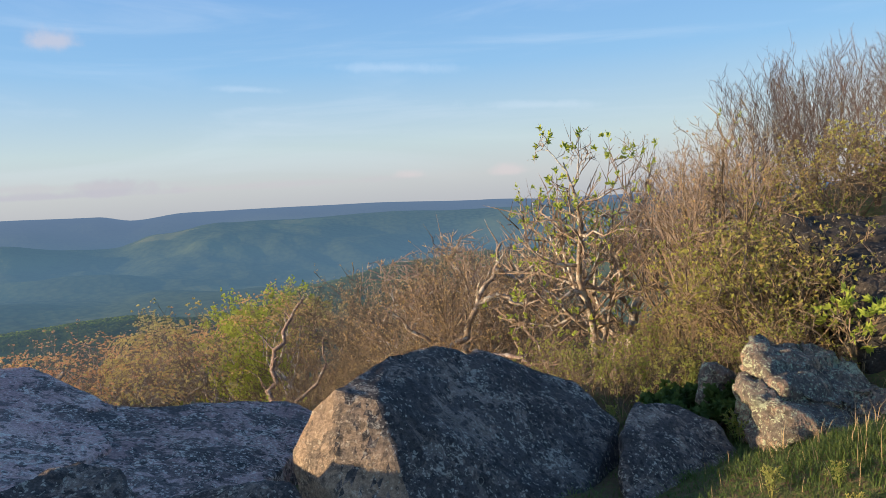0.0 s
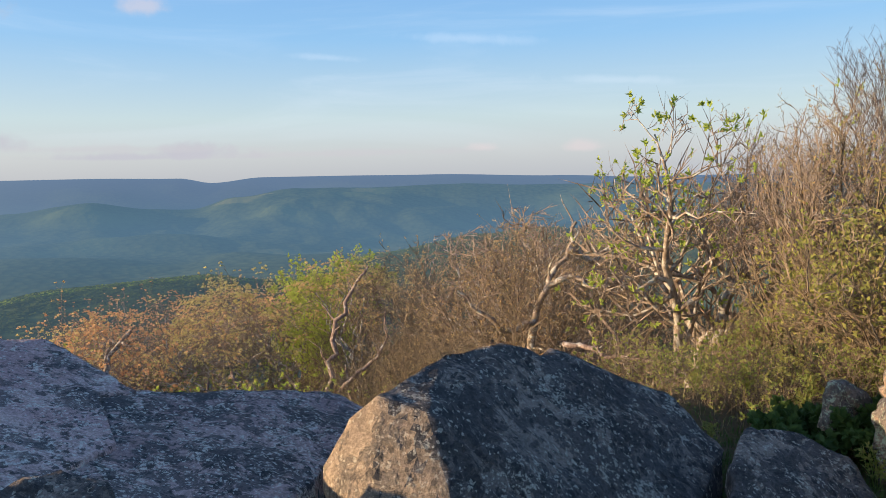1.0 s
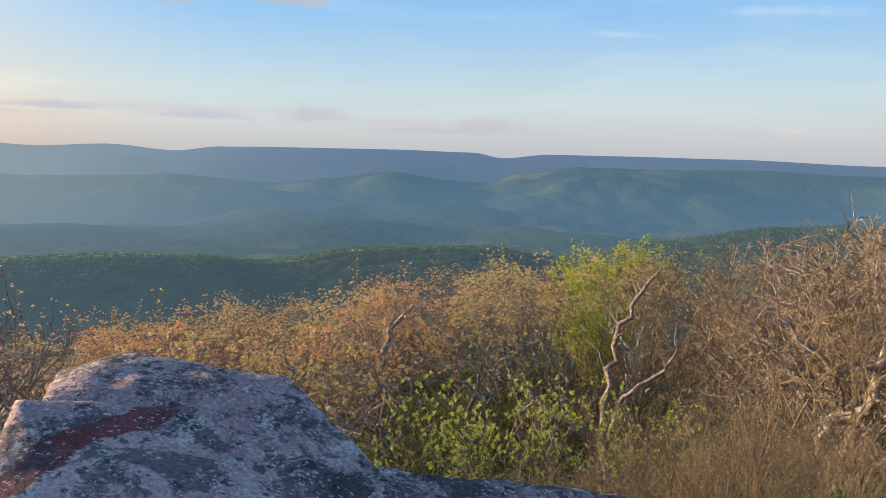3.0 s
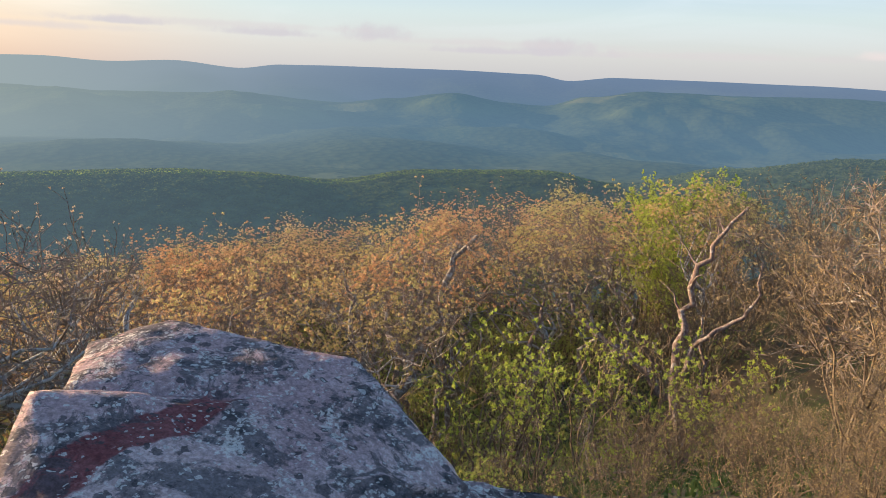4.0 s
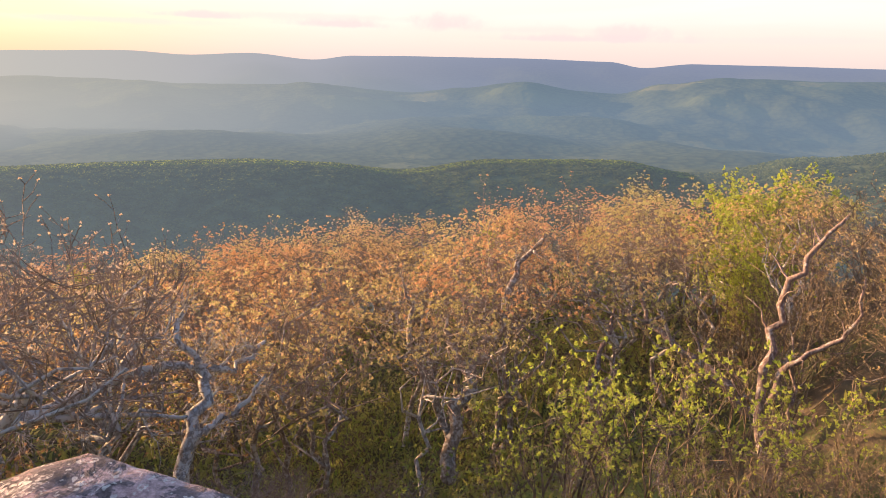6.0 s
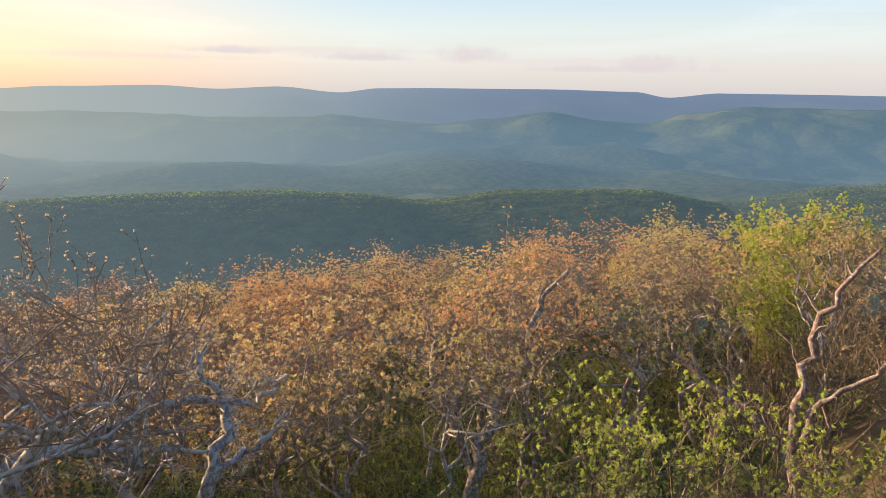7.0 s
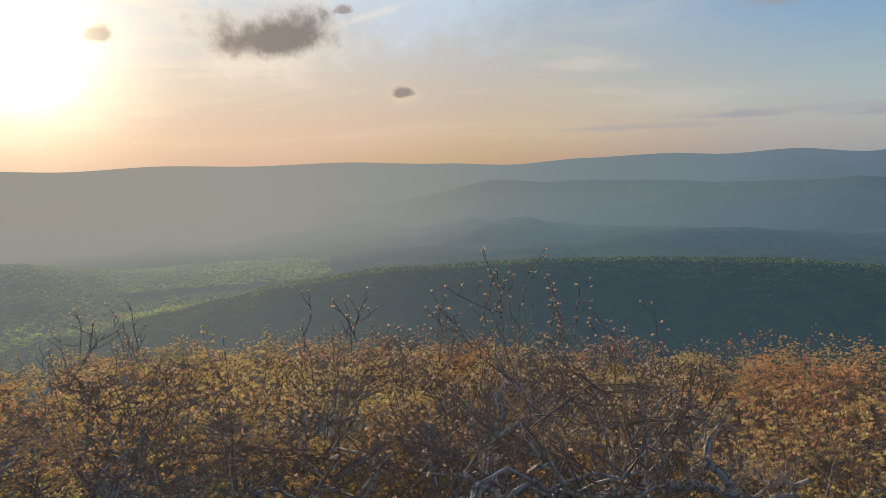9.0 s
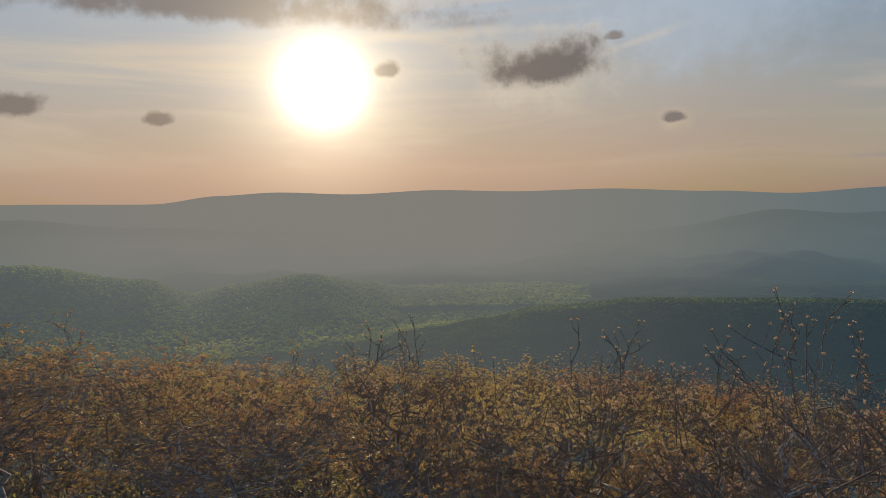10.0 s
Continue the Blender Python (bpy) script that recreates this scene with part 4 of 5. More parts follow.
def oak(tags, materials, seed, height=5.4, spread=2.2, stems=2, girth=0.085, limbs=7, pads=6, twigs=9, leaves=9, leaf=(0.062, 0.027), bare=0.08, crook=0.07, depth=0.4, sprigs=5, thin=0.0042, bend=False):
    """A wind-pruned oak: bare crooked stems, limbs that end in flat pads of twigs, a rosette of young leaves on each tip."""
    rng = random.Random(seed)
    sp = Sprout()
    heart = Vector((rng.gauss(0, 0.25), rng.gauss(0, 0.25), height * (1 - depth)))

    def shell(k, low):
        z, a = rng.uniform(low, 1.0), rng.uniform(0, 2 * math.pi)
        q = math.sqrt(max(0.0, 1 - z * z))
        lump = 1 + 0.25 * math.sin(3 * a + seed) + rng.gauss(0, 0.1)
        return heart + Vector((q * math.cos(a) * spread * lump, q * math.sin(a) * spread * lump, z * height * depth)) * k

    def tuft(at, way, size=1.0):
        for _ in range(leaves):
            sp.leaf("foliage", at, aside(rng, way, rng.uniform(0.5, 1.6)), leaf[0] * size * rng.uniform(0.6, 1.2), leaf[1] * size * rng.uniform(0.7, 1.2), rng, False)

    forks = []
    for s in range(stems):
        a = 2 * math.pi * (s + rng.random() * 0.5) / stems
        foot = Vector((math.cos(a) * girth * 1.2, math.sin(a) * girth * 1.2, -0.5))
        away = spread * rng.uniform(0.1, 0.45)
        fork = Vector((math.cos(a) * away, math.sin(a) * away, height * rng.uniform(0.36, 0.52)))
        line = limb_line(rng, foot, fork, 7, crook * 0.5, -0.3)
        g = girth * rng.uniform(0.75, 1.1)
        sp.tube(f"trunk {s}", line, [g * (1.3 if i == 0 else 1) * (1 - 0.4 * i / 7) for i in range(8)], 7)
        forks.append((line, g * 0.6))
    for k in range(limbs):
        line, g = forks[k % stems]
        goal = shell(0.62, 0.0)
        limb = limb_line(rng, line[rng.randrange(5, 8) if k >= stems else 7], goal, 6, crook, 0.6)
        lg = g * rng.uniform(0.55, 0.85)
        sp.tube("limbwood", limb, [lg * (1 - 0.72 * q / 6) for q in range(7)], 5)
        for m in range(pads):
            j = rng.randrange(2, 7)
            pad = shell(rng.uniform(0.72, 1.0), -0.2).lerp(goal + (goal - heart) * 0.5, 0.25)
            bough = limb_line(rng, limb[j], pad, 4, crook * 1.3, 0.5)
            gb = max(thin * 1.5, lg * 0.36)
            sp.tube("branchwork", bough, [gb, gb * 0.8, gb * 0.65, gb * 0.5, gb * 0.35], 3)
            wide = rng.uniform(0.3, 0.55)
            out = ((pad - heart).normalized() + Vector((0, 0, 0.9))).normalized()
            for t in range(twigs):
                a, q = rng.uniform(0, 2 * math.pi), wide * math.sqrt(rng.random())
                te = pad + Vector((math.cos(a) * q, math.sin(a) * q, rng.gauss(0.05, 0.07)))
                tb = bough[2].lerp(bough[4], rng.random())
                tm = tb.lerp(te, 0.55) + Vector((rng.gauss(0, 0.04), rng.gauss(0, 0.04), rng.gauss(-0.02, 0.03)))
                sp.tube("branchwork", *(([tb, tm, te], [thin * 1.2, thin, thin * 0.6]) if bend else ([tb, te], [thin * 1.1, 0.001])), 3)
                if rng.random() >= bare:
                    tuft(te, out)
    for k in range(sprigs):
        # leading shoots that stand above the crown
        foot = shell(0.85, 0.5)
        shoot = wander(rng, foot, Vector((0, 0, 1)) + (foot - heart) * 0.15, rng.uniform(0.45, 0.95), 4, 0.28, 0.1)
        sp.tube("branchwork", shoot, [thin * 1.6, thin * 1.4, thin * 1.2, thin, thin * 0.6], 3)
        tuft(shoot[4], Vector((0, 0, 1)), 0.8)
        for i in (1, 2, 3):
            side = wander(rng, shoot[i], aside(rng, Vector((0, 0, 1)), rng.uniform(0.5, 1.1)), rng.uniform(0.15, 0.4), 2, 0.3, 0.2)
            sp.tube("branchwork", side, [thin, thin * 0.9, thin * 0.6], 3)
            tuft(side[2], Vector((0, 0, 1)), 0.8)
    ob = sp.build("oak_tree", tags, materials)
    ob["tall"] = heart.z + height * depth * 0.93
    return ob


RUSSET = {"trunk": BARK_RED, "branchwork": BARK_RED, "foliage": LEAF_RED}
LIME = {"trunk": BARK_RED, "branchwork": BARK_RED, "foliage": LEAF_LIME}
TUFT = {"trunk": BARK_LICHEN, "branchwork": BARK_LICHEN, "foliage": LEAF_LIME}
BUSH = {"trunk": BARK_RED, "branchwork": BARK_RED, "foliage": LEAF_GREEN}
GOLD = {"trunk": BARK_RED, "branchwork": BARK_RED, "foliage": LEAF_GOLD}

def oak_family(tags, foliage, seed, count, trunk=BARK, **shape):
    return [oak((tags, "tree", "slope oaks"), {"trunk": trunk if k % 2 else BARK_LICHEN, "branchwork": BARK_TWIG, "foliage": foliage}, seed + k, stems=1 + (k + seed) % 2, spread=2.0 + 0.25 * (k % 3), **shape) for k in range(count)]


oaks = oak_family("crooked grey oak breaking into tan-orange young leaves on the slope", LEAF_BUD, 100, 5)
rose_oaks = oak_family("crooked oak flushed with pinkish-red young leaves on the slope", LEAF_ROSE, 110, 2)
yellow_oaks = oak_family("rounded oak in yellow-green young leaf on the slope", LEAF_YELLOW, 130, 3, leaves=9)
green_oaks = oak_family("slender oak in fresh olive-green leaf on the slope", LEAF_OLIVE, 150, 2, depth=0.46)
near_oaks = oak_family("twiggy oak with small tan-orange leaf tufts near the outcrop", LEAF_NEAR, 160, 4, pads=8, twigs=9, leaves=8, leaf=(0.05, 0.022), thin=0.0048, depth=0.44, bare=0.1, sprigs=5)
bare_oaks = oak_family("crooked lichen-grey oak with sparse pinkish leaf tufts at its tips", LEAF_TUFT, 120, 4, trunk=BARK_LICHEN, limbs=8, pads=5, twigs=6, leaves=7, leaf=(0.042, 0.02), bare=0.45, crook=0.1, girth=0.13, depth=0.52, sprigs=16, thin=0.007, bend=True)
brush_tags = ("upright thicket of thin budding russet-brown stems", "shrub", "budding brush")
brush = [tree("brush", brush_tags, RUSSET, 160 + k, height=4.0, stems=6, girth=0.022, lean=0.5, limbs=6, boughs=4, twigs=3, crook=0.27, leaves=3, bare=0.25, leaf=(0.03, 0.013), limb_length=0.32, whole=False, fork=(0.25, 0.75), shoot=(0.3, 0.9), first=0.3, fine=0.006) for k in range(4)]
bare_shrub_tags = ("tall bare grey-brown shrub of fine upright twigs", "shrub", "bare shrubs")
bare_shrubs = [tree("bare_shrub", bare_shrub_tags, {**RUSSET, "trunk": BARK_DARK, "branchwork": BARK_DARK}, 170 + k, height=3.4, stems=14, girth=0.009, lean=0.36, limbs=7, boughs=4, twigs=4, crook=0.11, leaves=1, leaf=(0.022, 0.009), bare=0.93, limb_length=0.34, fork=(0.3, 0.7), shoot=(0.25, 0.7), first=0.2, fine=0.0032) for k in range(3)]
scrub_oaks = [tree("scrub_oak", ("bare grey scrub oak of crisscrossing crooked branches", "shrub", "scrub oaks"), {**TUFT, "trunk": BARK, "branchwork": BARK_TWIG, "foliage": LEAF_RED}, 260 + k, height=3.2, stems=4, girth=0.036, lean=0.7, limbs=9, boughs=6, twigs=4, crook=0.45, leaves=4, leaf=(0.025, 0.011), bare=0.8, limb_length=0.5, first=0.15, whole=False, shoot=(0.5, 1.2), fine=0.0075) for k in range(3)]
saplings = [tree("sapling", ("slender sapling in bright lime-green young leaf", "tree", "lime saplings"), LIME, 180 + k, height=5.0, stems=4, girth=0.035, lean=0.18, limbs=10, boughs=5, twigs=4, crook=0.16, leaves=9, leaf=(0.055, 0.024), limb_length=0.3, whole=False) for k in range(2)]
bushes = [tree("bush", ("leafy green understorey bush under the oaks", "shrub", "understorey bushes"), BUSH, 190 + k, height=1.7, stems=4, girth=0.012, lean=0.7, limbs=4, boughs=2, twigs=2, crook=0.22, leaves=12, leaf=(0.045, 0.02), limb_length=0.5, whole=False) for k in range(3)]
gold_bushes = [tree("bush", ("low golden-green leafy shrub on the bank", "shrub", "bank shrubs"), GOLD, 200 + k, height=1.0, stems=10, girth=0.008, lean=0.75, limbs=6, boughs=4, twigs=3, crook=0.3, leaves=3, bare=0.4, leaf=(0.028, 0.011), limb_length=0.45, whole=False) for k in range(3)]
tuft_tree = tree("tree", ("gnarled small tree with crooked limbs and bright green leaf tufts", "tree"), {**TUFT, "trunk": BARK, "branchwork": BARK_TWIG}, 217, height=4.0, stems=3, girth=0.075, lean=0.42, limbs=16, boughs=7, twigs=4, crook=0.44, leaves=12, leaf=(0.055, 0.011), bare=0.72, first=0.15, limb_length=0.46, fork=(0.7, 1.35))


shoots = [tree("shoot", ("spindly bare-stemmed shoot with bright lime leaf tufts", "shrub", "lime shoots"), {**TUFT, "trunk": BARK_RED, "branchwork": BARK_TWIG}, 240 + k, height=2.0, stems=3, girth=0.018, lean=0.3, limbs=5, boughs=3, twigs=2, crook=0.3, leaves=9, leaf=(0.045, 0.011), bare=0.35, first=0.4) for k in range(2)]


def snag(label, lines, girth, material, category="tree"):
    """A dead stem with its forks, each a crooked line of points."""
    sp = Sprout()
    rng = random.Random(len(label))
    for k, pts in enumerate(lines):
        pts = [Vector(p) for p in pts]
        fine = []
        for a, b in zip(pts, pts[1:]):
            for q in range(4):
                j = (b - a).length * 0.07
                fine.append(a.lerp(b, q / 4) + Vector((rng.gauss(0, j), rng.gauss(0, j), rng.gauss(0, j * 0.5))) * (q > 0))
        fine.append(pts[-1])
        g = girth * (1.0 if k == 0 else 0.6)
        n = len(fine) - 1
        sp.tube("trunk" if k == 0 else "fork", fine, [g * (1 - 0.75 * i / n) for i in range(n + 1)], 8)
        for i in range(3, n, 2):
            d = aside(rng, (fine[i] - fine[i - 1]).normalized(), rng.uniform(0.6, 1.1))
            tw = wander(rng, fine[i], d, rng.uniform(0.25, 0.8), 4, 0.35, 0.05)
            sp.tube("branchwork", tw, [g * 0.22, g * 0.18, g * 0.14, g * 0.1, 0.001], 4)
            if "dead" in label:
                continue
            for q in range(26):
                p = tw[rng.randrange(1, 5)]
                spray = wander(rng, p, aside(rng, d, rng.uniform(0.2, 1.3)), rng.uniform(0.2, 0.7), 2, 0.3, 0.1)
                sp.tube("branchwork", spray, [0.007, 0.005, 0.001], 3)
                if q % 2:
                    continue
                for _ in range(7):
                    sp.leaf("foliage", spray[2], aside(rng, (spray[2] - spray[1]).normalized(), rng.uniform(0.2, 1.4)), rng.uniform(0.02, 0.045), rng.uniform(0.01, 0.02), rng, False)
    top = new("dead_tree" if "dead" in label else "oak_tree")
    tagged(top, label, category)
    base = Vector(lines[0][0])
    top.location = base
    for key, (verts, faces) in sp.mesh.items():
        ob = mesh_object(key, [v - base for v in verts], faces, LEAF_BUD if key == "foliage" else material, top, smooth=key != "foliage")
        if key in ("branchwork", "foliage"):
            ob["kind"] = "stuff"
    return top


snag("dead forked tree with weathered pinkish-grey wood", [[(-2.3, 11.6, -7.4), (-2.6, 12.4, -5.5), (-2.6, 12.8, -4.3), (-2.6, 13.1, -3.3), (-2.3, 13.3, -2.6), (-1.9, 13.5, -2.0)],
     [(-2.5, 12.5, -5.1), (-2.3, 12.6, -4.4), (-1.8, 12.9, -4.0), (-1.5, 13.0, -3.6), (-1.5, 13.2, -2.9)], [(-2.35, 11.9, -6.6), (-2.1, 12.3, -6.1), (-2.2, 12.7, -5.1), (-2.4, 13.1, -4.1)]], 0.1, BARK_DEAD)
snag("slim dead tree forked near the top among oaks", [[(-6.9, 15.9, -9.8), (-7.0, 16.1, -9.0), (-7.5, 16.6, -7.5), (-7.4, 17.1, -6.5), (-7.4, 17.4, -5.7)], [(-7.2, 16.4, -8.0), (-7.0, 16.8, -7.3), (-7.2, 17.0, -6.6)]], 0.13, BARK_DEAD)
snag("leaning dead trunk propped among understorey bushes", [[(-3.4, 17.8, -9.2), (-3.8, 18.1, -8.3), (-5.2, 19.2, -7.7), (-6.4, 20.0, -7.6), (-7.7, 20.4, -7.0), (-8.2, 21.0, -6.2)]], 0.2, BARK_DEAD)
snag("stout twisted oak trunk with rising forks", [[(-8.8, 12.2, -8.8), (-8.9, 12.4, -8.1), (-9.0, 13.2, -6.7), (-8.9, 13.8, -6.0), (-8.9, 14.6, -4.9), (-8.5, 15.4, -3.8)],
     [(-9.0, 12.5, -8.0), (-9.2, 12.5, -7.7), (-9.8, 12.4, -6.5), (-10.2, 12.5, -5.3), (-10.3, 12.5, -4.8)], [(-9.0, 13.2, -6.7), (-9.7, 13.3, -6.1), (-9.9, 13.5, -5.6)]], 0.2, BARK)
snag("low sprawling oak with lichen-crusted grey limbs", [[(-11.4, 2.8, -6.2), (-11.0, 3.8, -5.1), (-11.0, 5.5, -4.9), (-10.7, 6.7, -4.8), (-10.2, 7.7, -5.1), (-10.1, 8.3, -4.7)],
     [(-11.0, 4.4, -5.0), (-11.0, 4.7, -5.1), (-10.6, 5.7, -5.3), (-10.0, 6.7, -5.5)], [(-10.9, 5.9, -4.9), (-10.9, 6.3, -4.4), (-11.2, 6.1, -3.9), (-11.0, 6.6, -3.3)], [(-11.0, 3.8, -5.1), (-11.4, 3.5, -4.3), (-11.3, 3.7, -3.6), (-11.6, 3.9, -2.9)]], 0.15, BARK_LICHEN)
snag("short lichen-crusted oak stem forking low", [[(-9.8, 6.2, -6.8), (-9.9, 6.5, -5.9), (-10.1, 7.0, -5.2), (-10.4, 7.1, -4.8), (-10.7, 6.9, -4.4), (-10.9, 7.3, -3.9)], [(-9.9, 6.6, -5.8), (-9.8, 6.9, -5.7), (-9.6, 7.5, -5.4), (-9.5, 7.8, -5.0)]], 0.14, BARK_LICHEN)

snag("bare crooked dead oak with pale twisting limbs", [[(1.05, 9.43, -3.75), (1.05, 9.53, -3.3), (1.49, 9.62, -3.07), (1.61, 9.72, -2.48), (1.84, 9.8, -1.91), (2.18, 9.97, -1.33), (2.33, 10.16, -0.89)],
     [(1.84, 9.8, -1.91), (2.22, 9.67, -1.73), (2.52, 9.53, -1.91), (2.99, 9.25, -1.84)], [(1.61, 9.72, -2.48), (1.11, 9.43, -2.6), (0.7, 9.23, -2.23), (0.38, 9.12, -1.88)], [(2.18, 9.97, -1.33), (2.59, 10.13, -1.57), (2.92, 10.28, -1.33), (3.17, 10.44, -0.91)]], 0.1, BARK)
snag("peeled pinkish dead branch caught among the shrubs", [[(1.83, 5.94, -2.0), (2.06, 5.81, -2.01), (2.33, 5.68, -2.09), (2.59, 5.53, -2.06), (2.83, 5.38, -2.06)]], 0.035, BARK_DEAD)

# treetops along the near edge, as elevations over the bearings
EDGE = ((-30, 9), (-24, 9), (-17, 5), (-11, -3.8), (-6, -4.2), (0, -5.0), (5, -5.0), (10, -6.6), (15, -7.7), (24, -8.0), (28, -9), (37, -10.4), (43, -11), (48, -11.9), (51, -12), (55, -10.9), (58, -11.6), (61, -11.2), (64, -10.7), (67, -9.7), (71, -9.7), (76, -10.5), (80, -12), (85, -11.6), (90, -10.3), (95, -9.9), (99, -10.7), (104, -11.2), (108, -11.5), (113, -10.4), (118, -8.8), (122, -7.0), (126, -5.8), (150, -6))
planted = []


def free(x, y, gap):
    if any((x - a) ** 2 + (y - b) ** 2 < gap * gap for a, b in planted):
        return False
    planted.append((x, y))
    return True


def plant(kinds, x, y, height, natural, rng, turn=None, slim=1.0):
    """Sets a copy of one of the kinds at a place, scaled to a height."""
    src = kinds[rng.randrange(len(kinds))]
    k = height / src["tall"]
    ob = copy_thing(src, pose(x, y, near_ground(x, y), rng.uniform(-4, 4), rng.uniform(-4, 4), rng.uniform(0, 360) if turn is None else turn))
    w = slim * (max(k, 0.75) if natural > 4.5 else k)
    ob.scale = (w * rng.uniform(0.9, 1.15), w * rng.uniform(0.9, 1.15), k)
    return ob


def s_of(x, y):
    """How far down the slope a place lies."""
    return 0.7071 * (y - x)


def room(x, y, lift=0.0):
    """How high a tree may grow here under the line of the treetops."""
    r, az = math.hypot(x, y), math.degrees(math.atan2(-x, y))
    return r * math.tan(radians(curve_between(EDGE, az) + lift)) - near_ground(x, y)


def front(az):
    """How near the oaks come to the outcrop."""
    return curve_between(((8, 20), (17, 19.5), (22, 20.5), (28, 17), (33, 15.2), (40, 14.0), (47, 12.5), (52, 10.8), (66, 9.3), (90, 9.0), (118, 7.6), (140, 7.0)), az)


rng = random.Random(5)
# lichened, almost bare oaks that stand up before the rest
for k in range(400):
    az = rng.uniform(50, 78) if k % 3 else rng.uniform(78, 112)
    r = rng.uniform(9.2, 12.6)
    x, y = -math.sin(radians(az)) * r, math.cos(radians(az)) * r
    if r > front(az) and free(x, y, 2.3 if az < 78 else 3.2):
        plant(bare_oaks, x, y, min(5.6, room(x, y, rng.uniform(1.2, 3.0))), 5.0, rng, slim=0.85)
for k in range(5000):
    az, r = rng.uniform(9, 136), math.sqrt(rng.uniform(7.5 ** 2, 36 ** 2))
    x, y = -math.sin(radians(az)) * r, math.cos(radians(az)) * r
    if r < front(az) + (2.6 if 50 < az < 78 else 0) or not free(x, y, 1.65 + r * 0.03):
        continue
    under = r * math.tan(radians(curve_between(SHELF, az) + rng.uniform(-0.7, 0.3))) - near_ground(x, y)
    h = min(rng.uniform(4.9, 6.6), room(x, y, rng.uniform(-0.7, 0.25)) if az < 48 or az > 110 else under)
    if h < 1.2:
        continue
    pick = rng.random()
    if (az > 74 and r < 12.8) or (60 < az < 90 and r < 17 and pick < 0.6):
        kinds = near_oaks
    elif 91 < az < 105 and r > 12:
        kinds = yellow_oaks if pick < 0.6 else oaks
    elif az < 24:
        kinds = green_oaks if pick < 0.6 else oaks
    elif 26 < az < 38 and r > 18:
        kinds = rose_oaks if pick < 0.45 else oaks
    else:
        kinds = yellow_oaks if pick < 0.2 else rose_oaks if pick < 0.38 else green_oaks if pick < (0.55 if az < 40 else 0.4) else oaks
    plant(kinds, x, y, h, 5.0, rng)
# younger trees close the gaps under the far crowns
for k in range(60):
    az, r = 9 + 52 * (k + rng.random()) / 60, rng.uniform(30, 36)
    x, y = -math.sin(radians(az)) * r, math.cos(radians(az)) * r
    plant(green_oaks if k % 3 else oaks, x, y, rng.uniform(3.0, 4.2), 5.0, rng)
# russet brush on the shoulder
for k in range(900):
    az, r = rng.uniform(-13, 11), math.sqrt(rng.uniform(7.8 ** 2, 30 ** 2))
    x, y = -math.sin(radians(az)) * r, math.cos(radians(az)) * r
    if r < curve_between(((-8, 7.6), (-3, 9), (1, 12.5), (4, 15), (14, 17)), az) or not free(x, y, 0.62 + r * 0.052):
        continue
    h = min(rng.uniform(3.2, 4.6), room(x, y, rng.uniform(-1.2, 0.3)))
    if h > 1.0:
        plant(scrub_oaks if (az < -6 and 11 < r < 16 and rng.random() < 0.5) or rng.random() < 0.04 else brush, x, y, h, 4.0, rng)
for az, r, h in ((-9, 12.8, 4.4), (-7.4, 12.6, 4.2), (-10.5, 11.6, 4.0), (-5.5, 13.5, 4.2), (-12, 12.5, 4.4)):
    p = bearing(az, 0, r)
    plant(scrub_oaks, p.x, p.y, min(h, room(p.x, p.y)), 3.2, rng)
for k in range(24):
    az, r = rng.uniform(3, 14), rng.uniform(17, 25) if k % 2 else rng.uniform(7.5, 12)
    x, y = -math.sin(radians(az)) * r, math.cos(radians(az)) * r
    h = min(rng.uniform(2.6, 3.6), room(x, y, -1.5)) if k % 2 else min(rng.uniform(0.8, 1.6), r * math.tan(radians(-20)) - near_ground(x, y))
    if h > 0.3:
        plant(brush, x, y, h, 4.0, rng)
# leafy floor under the oaks
for k in range(210):
    az = rng.uniform(11, 62) if k % 5 else rng.uniform(62, 125)
    r = math.sqrt(rng.uniform(12.5 ** 2, 26 ** 2))
    x, y = -math.sin(radians(az)) * r, math.cos(radians(az)) * r
    plant(bushes, x, y, min(rng.uniform(0.5, 1.5), r * math.tan(radians(-21)) - near_ground(x, y) if r < 16 else 9), 1.7, rng)
for k in range(60):
    az, r = rng.uniform(10, 50), rng.uniform(24, 37)
    x, y = -math.sin(radians(az)) * r, math.cos(radians(az)) * r
    plant(bushes, x, y, rng.uniform(1.4, 2.4), 1.7, rng)
# low brush before the first trunks
for k in range(60):
    az, r = rng.uniform(-24, 34), rng.uniform(2.8, 7.5)
    x, y = -math.sin(radians(az)) * r, math.cos(radians(az)) * r
    h = min(rng.uniform(0.5, 1.1), r * math.tan(radians(-20)) - near_ground(x, y))
    if h > 0.2 and s_of(x, y) > 1.95:
        plant(bushes if az > 12 and k % 3 == 0 else brush, x, y, min(h, 0.5) if az > 12 else h, 1.7, rng)
for k in range(40):
    az, r = rng.uniform(-4, 112), rng.uniform(7.5, 14.5)
    x, y = -math.sin(radians(az)) * r, math.cos(radians(az)) * r
    h = min(rng.uniform(0.6, 1.5), r * math.tan(radians(-24.5)) - near_ground(x, y))
    if h > 0.3:
        plant(bushes if 8 < az < 60 and k % 3 == 0 else scrub_oaks, x, y, min(h, 1.1), 1.7, rng)
for az, r, h in ((12.4, 27, 6.2), (14.2, 28, 6.0), (11, 28.5, 5.6), (15.6, 29, 5.8), (13.4, 25, 5.4), (12.8, 23.5, 4.6), (14.8, 24, 4.4)):
    p = bearing(az, 0, r)
    plant(saplings, p.x, p.y, min(h, room(p.x, p.y, 0.5)), 5.0, rng)
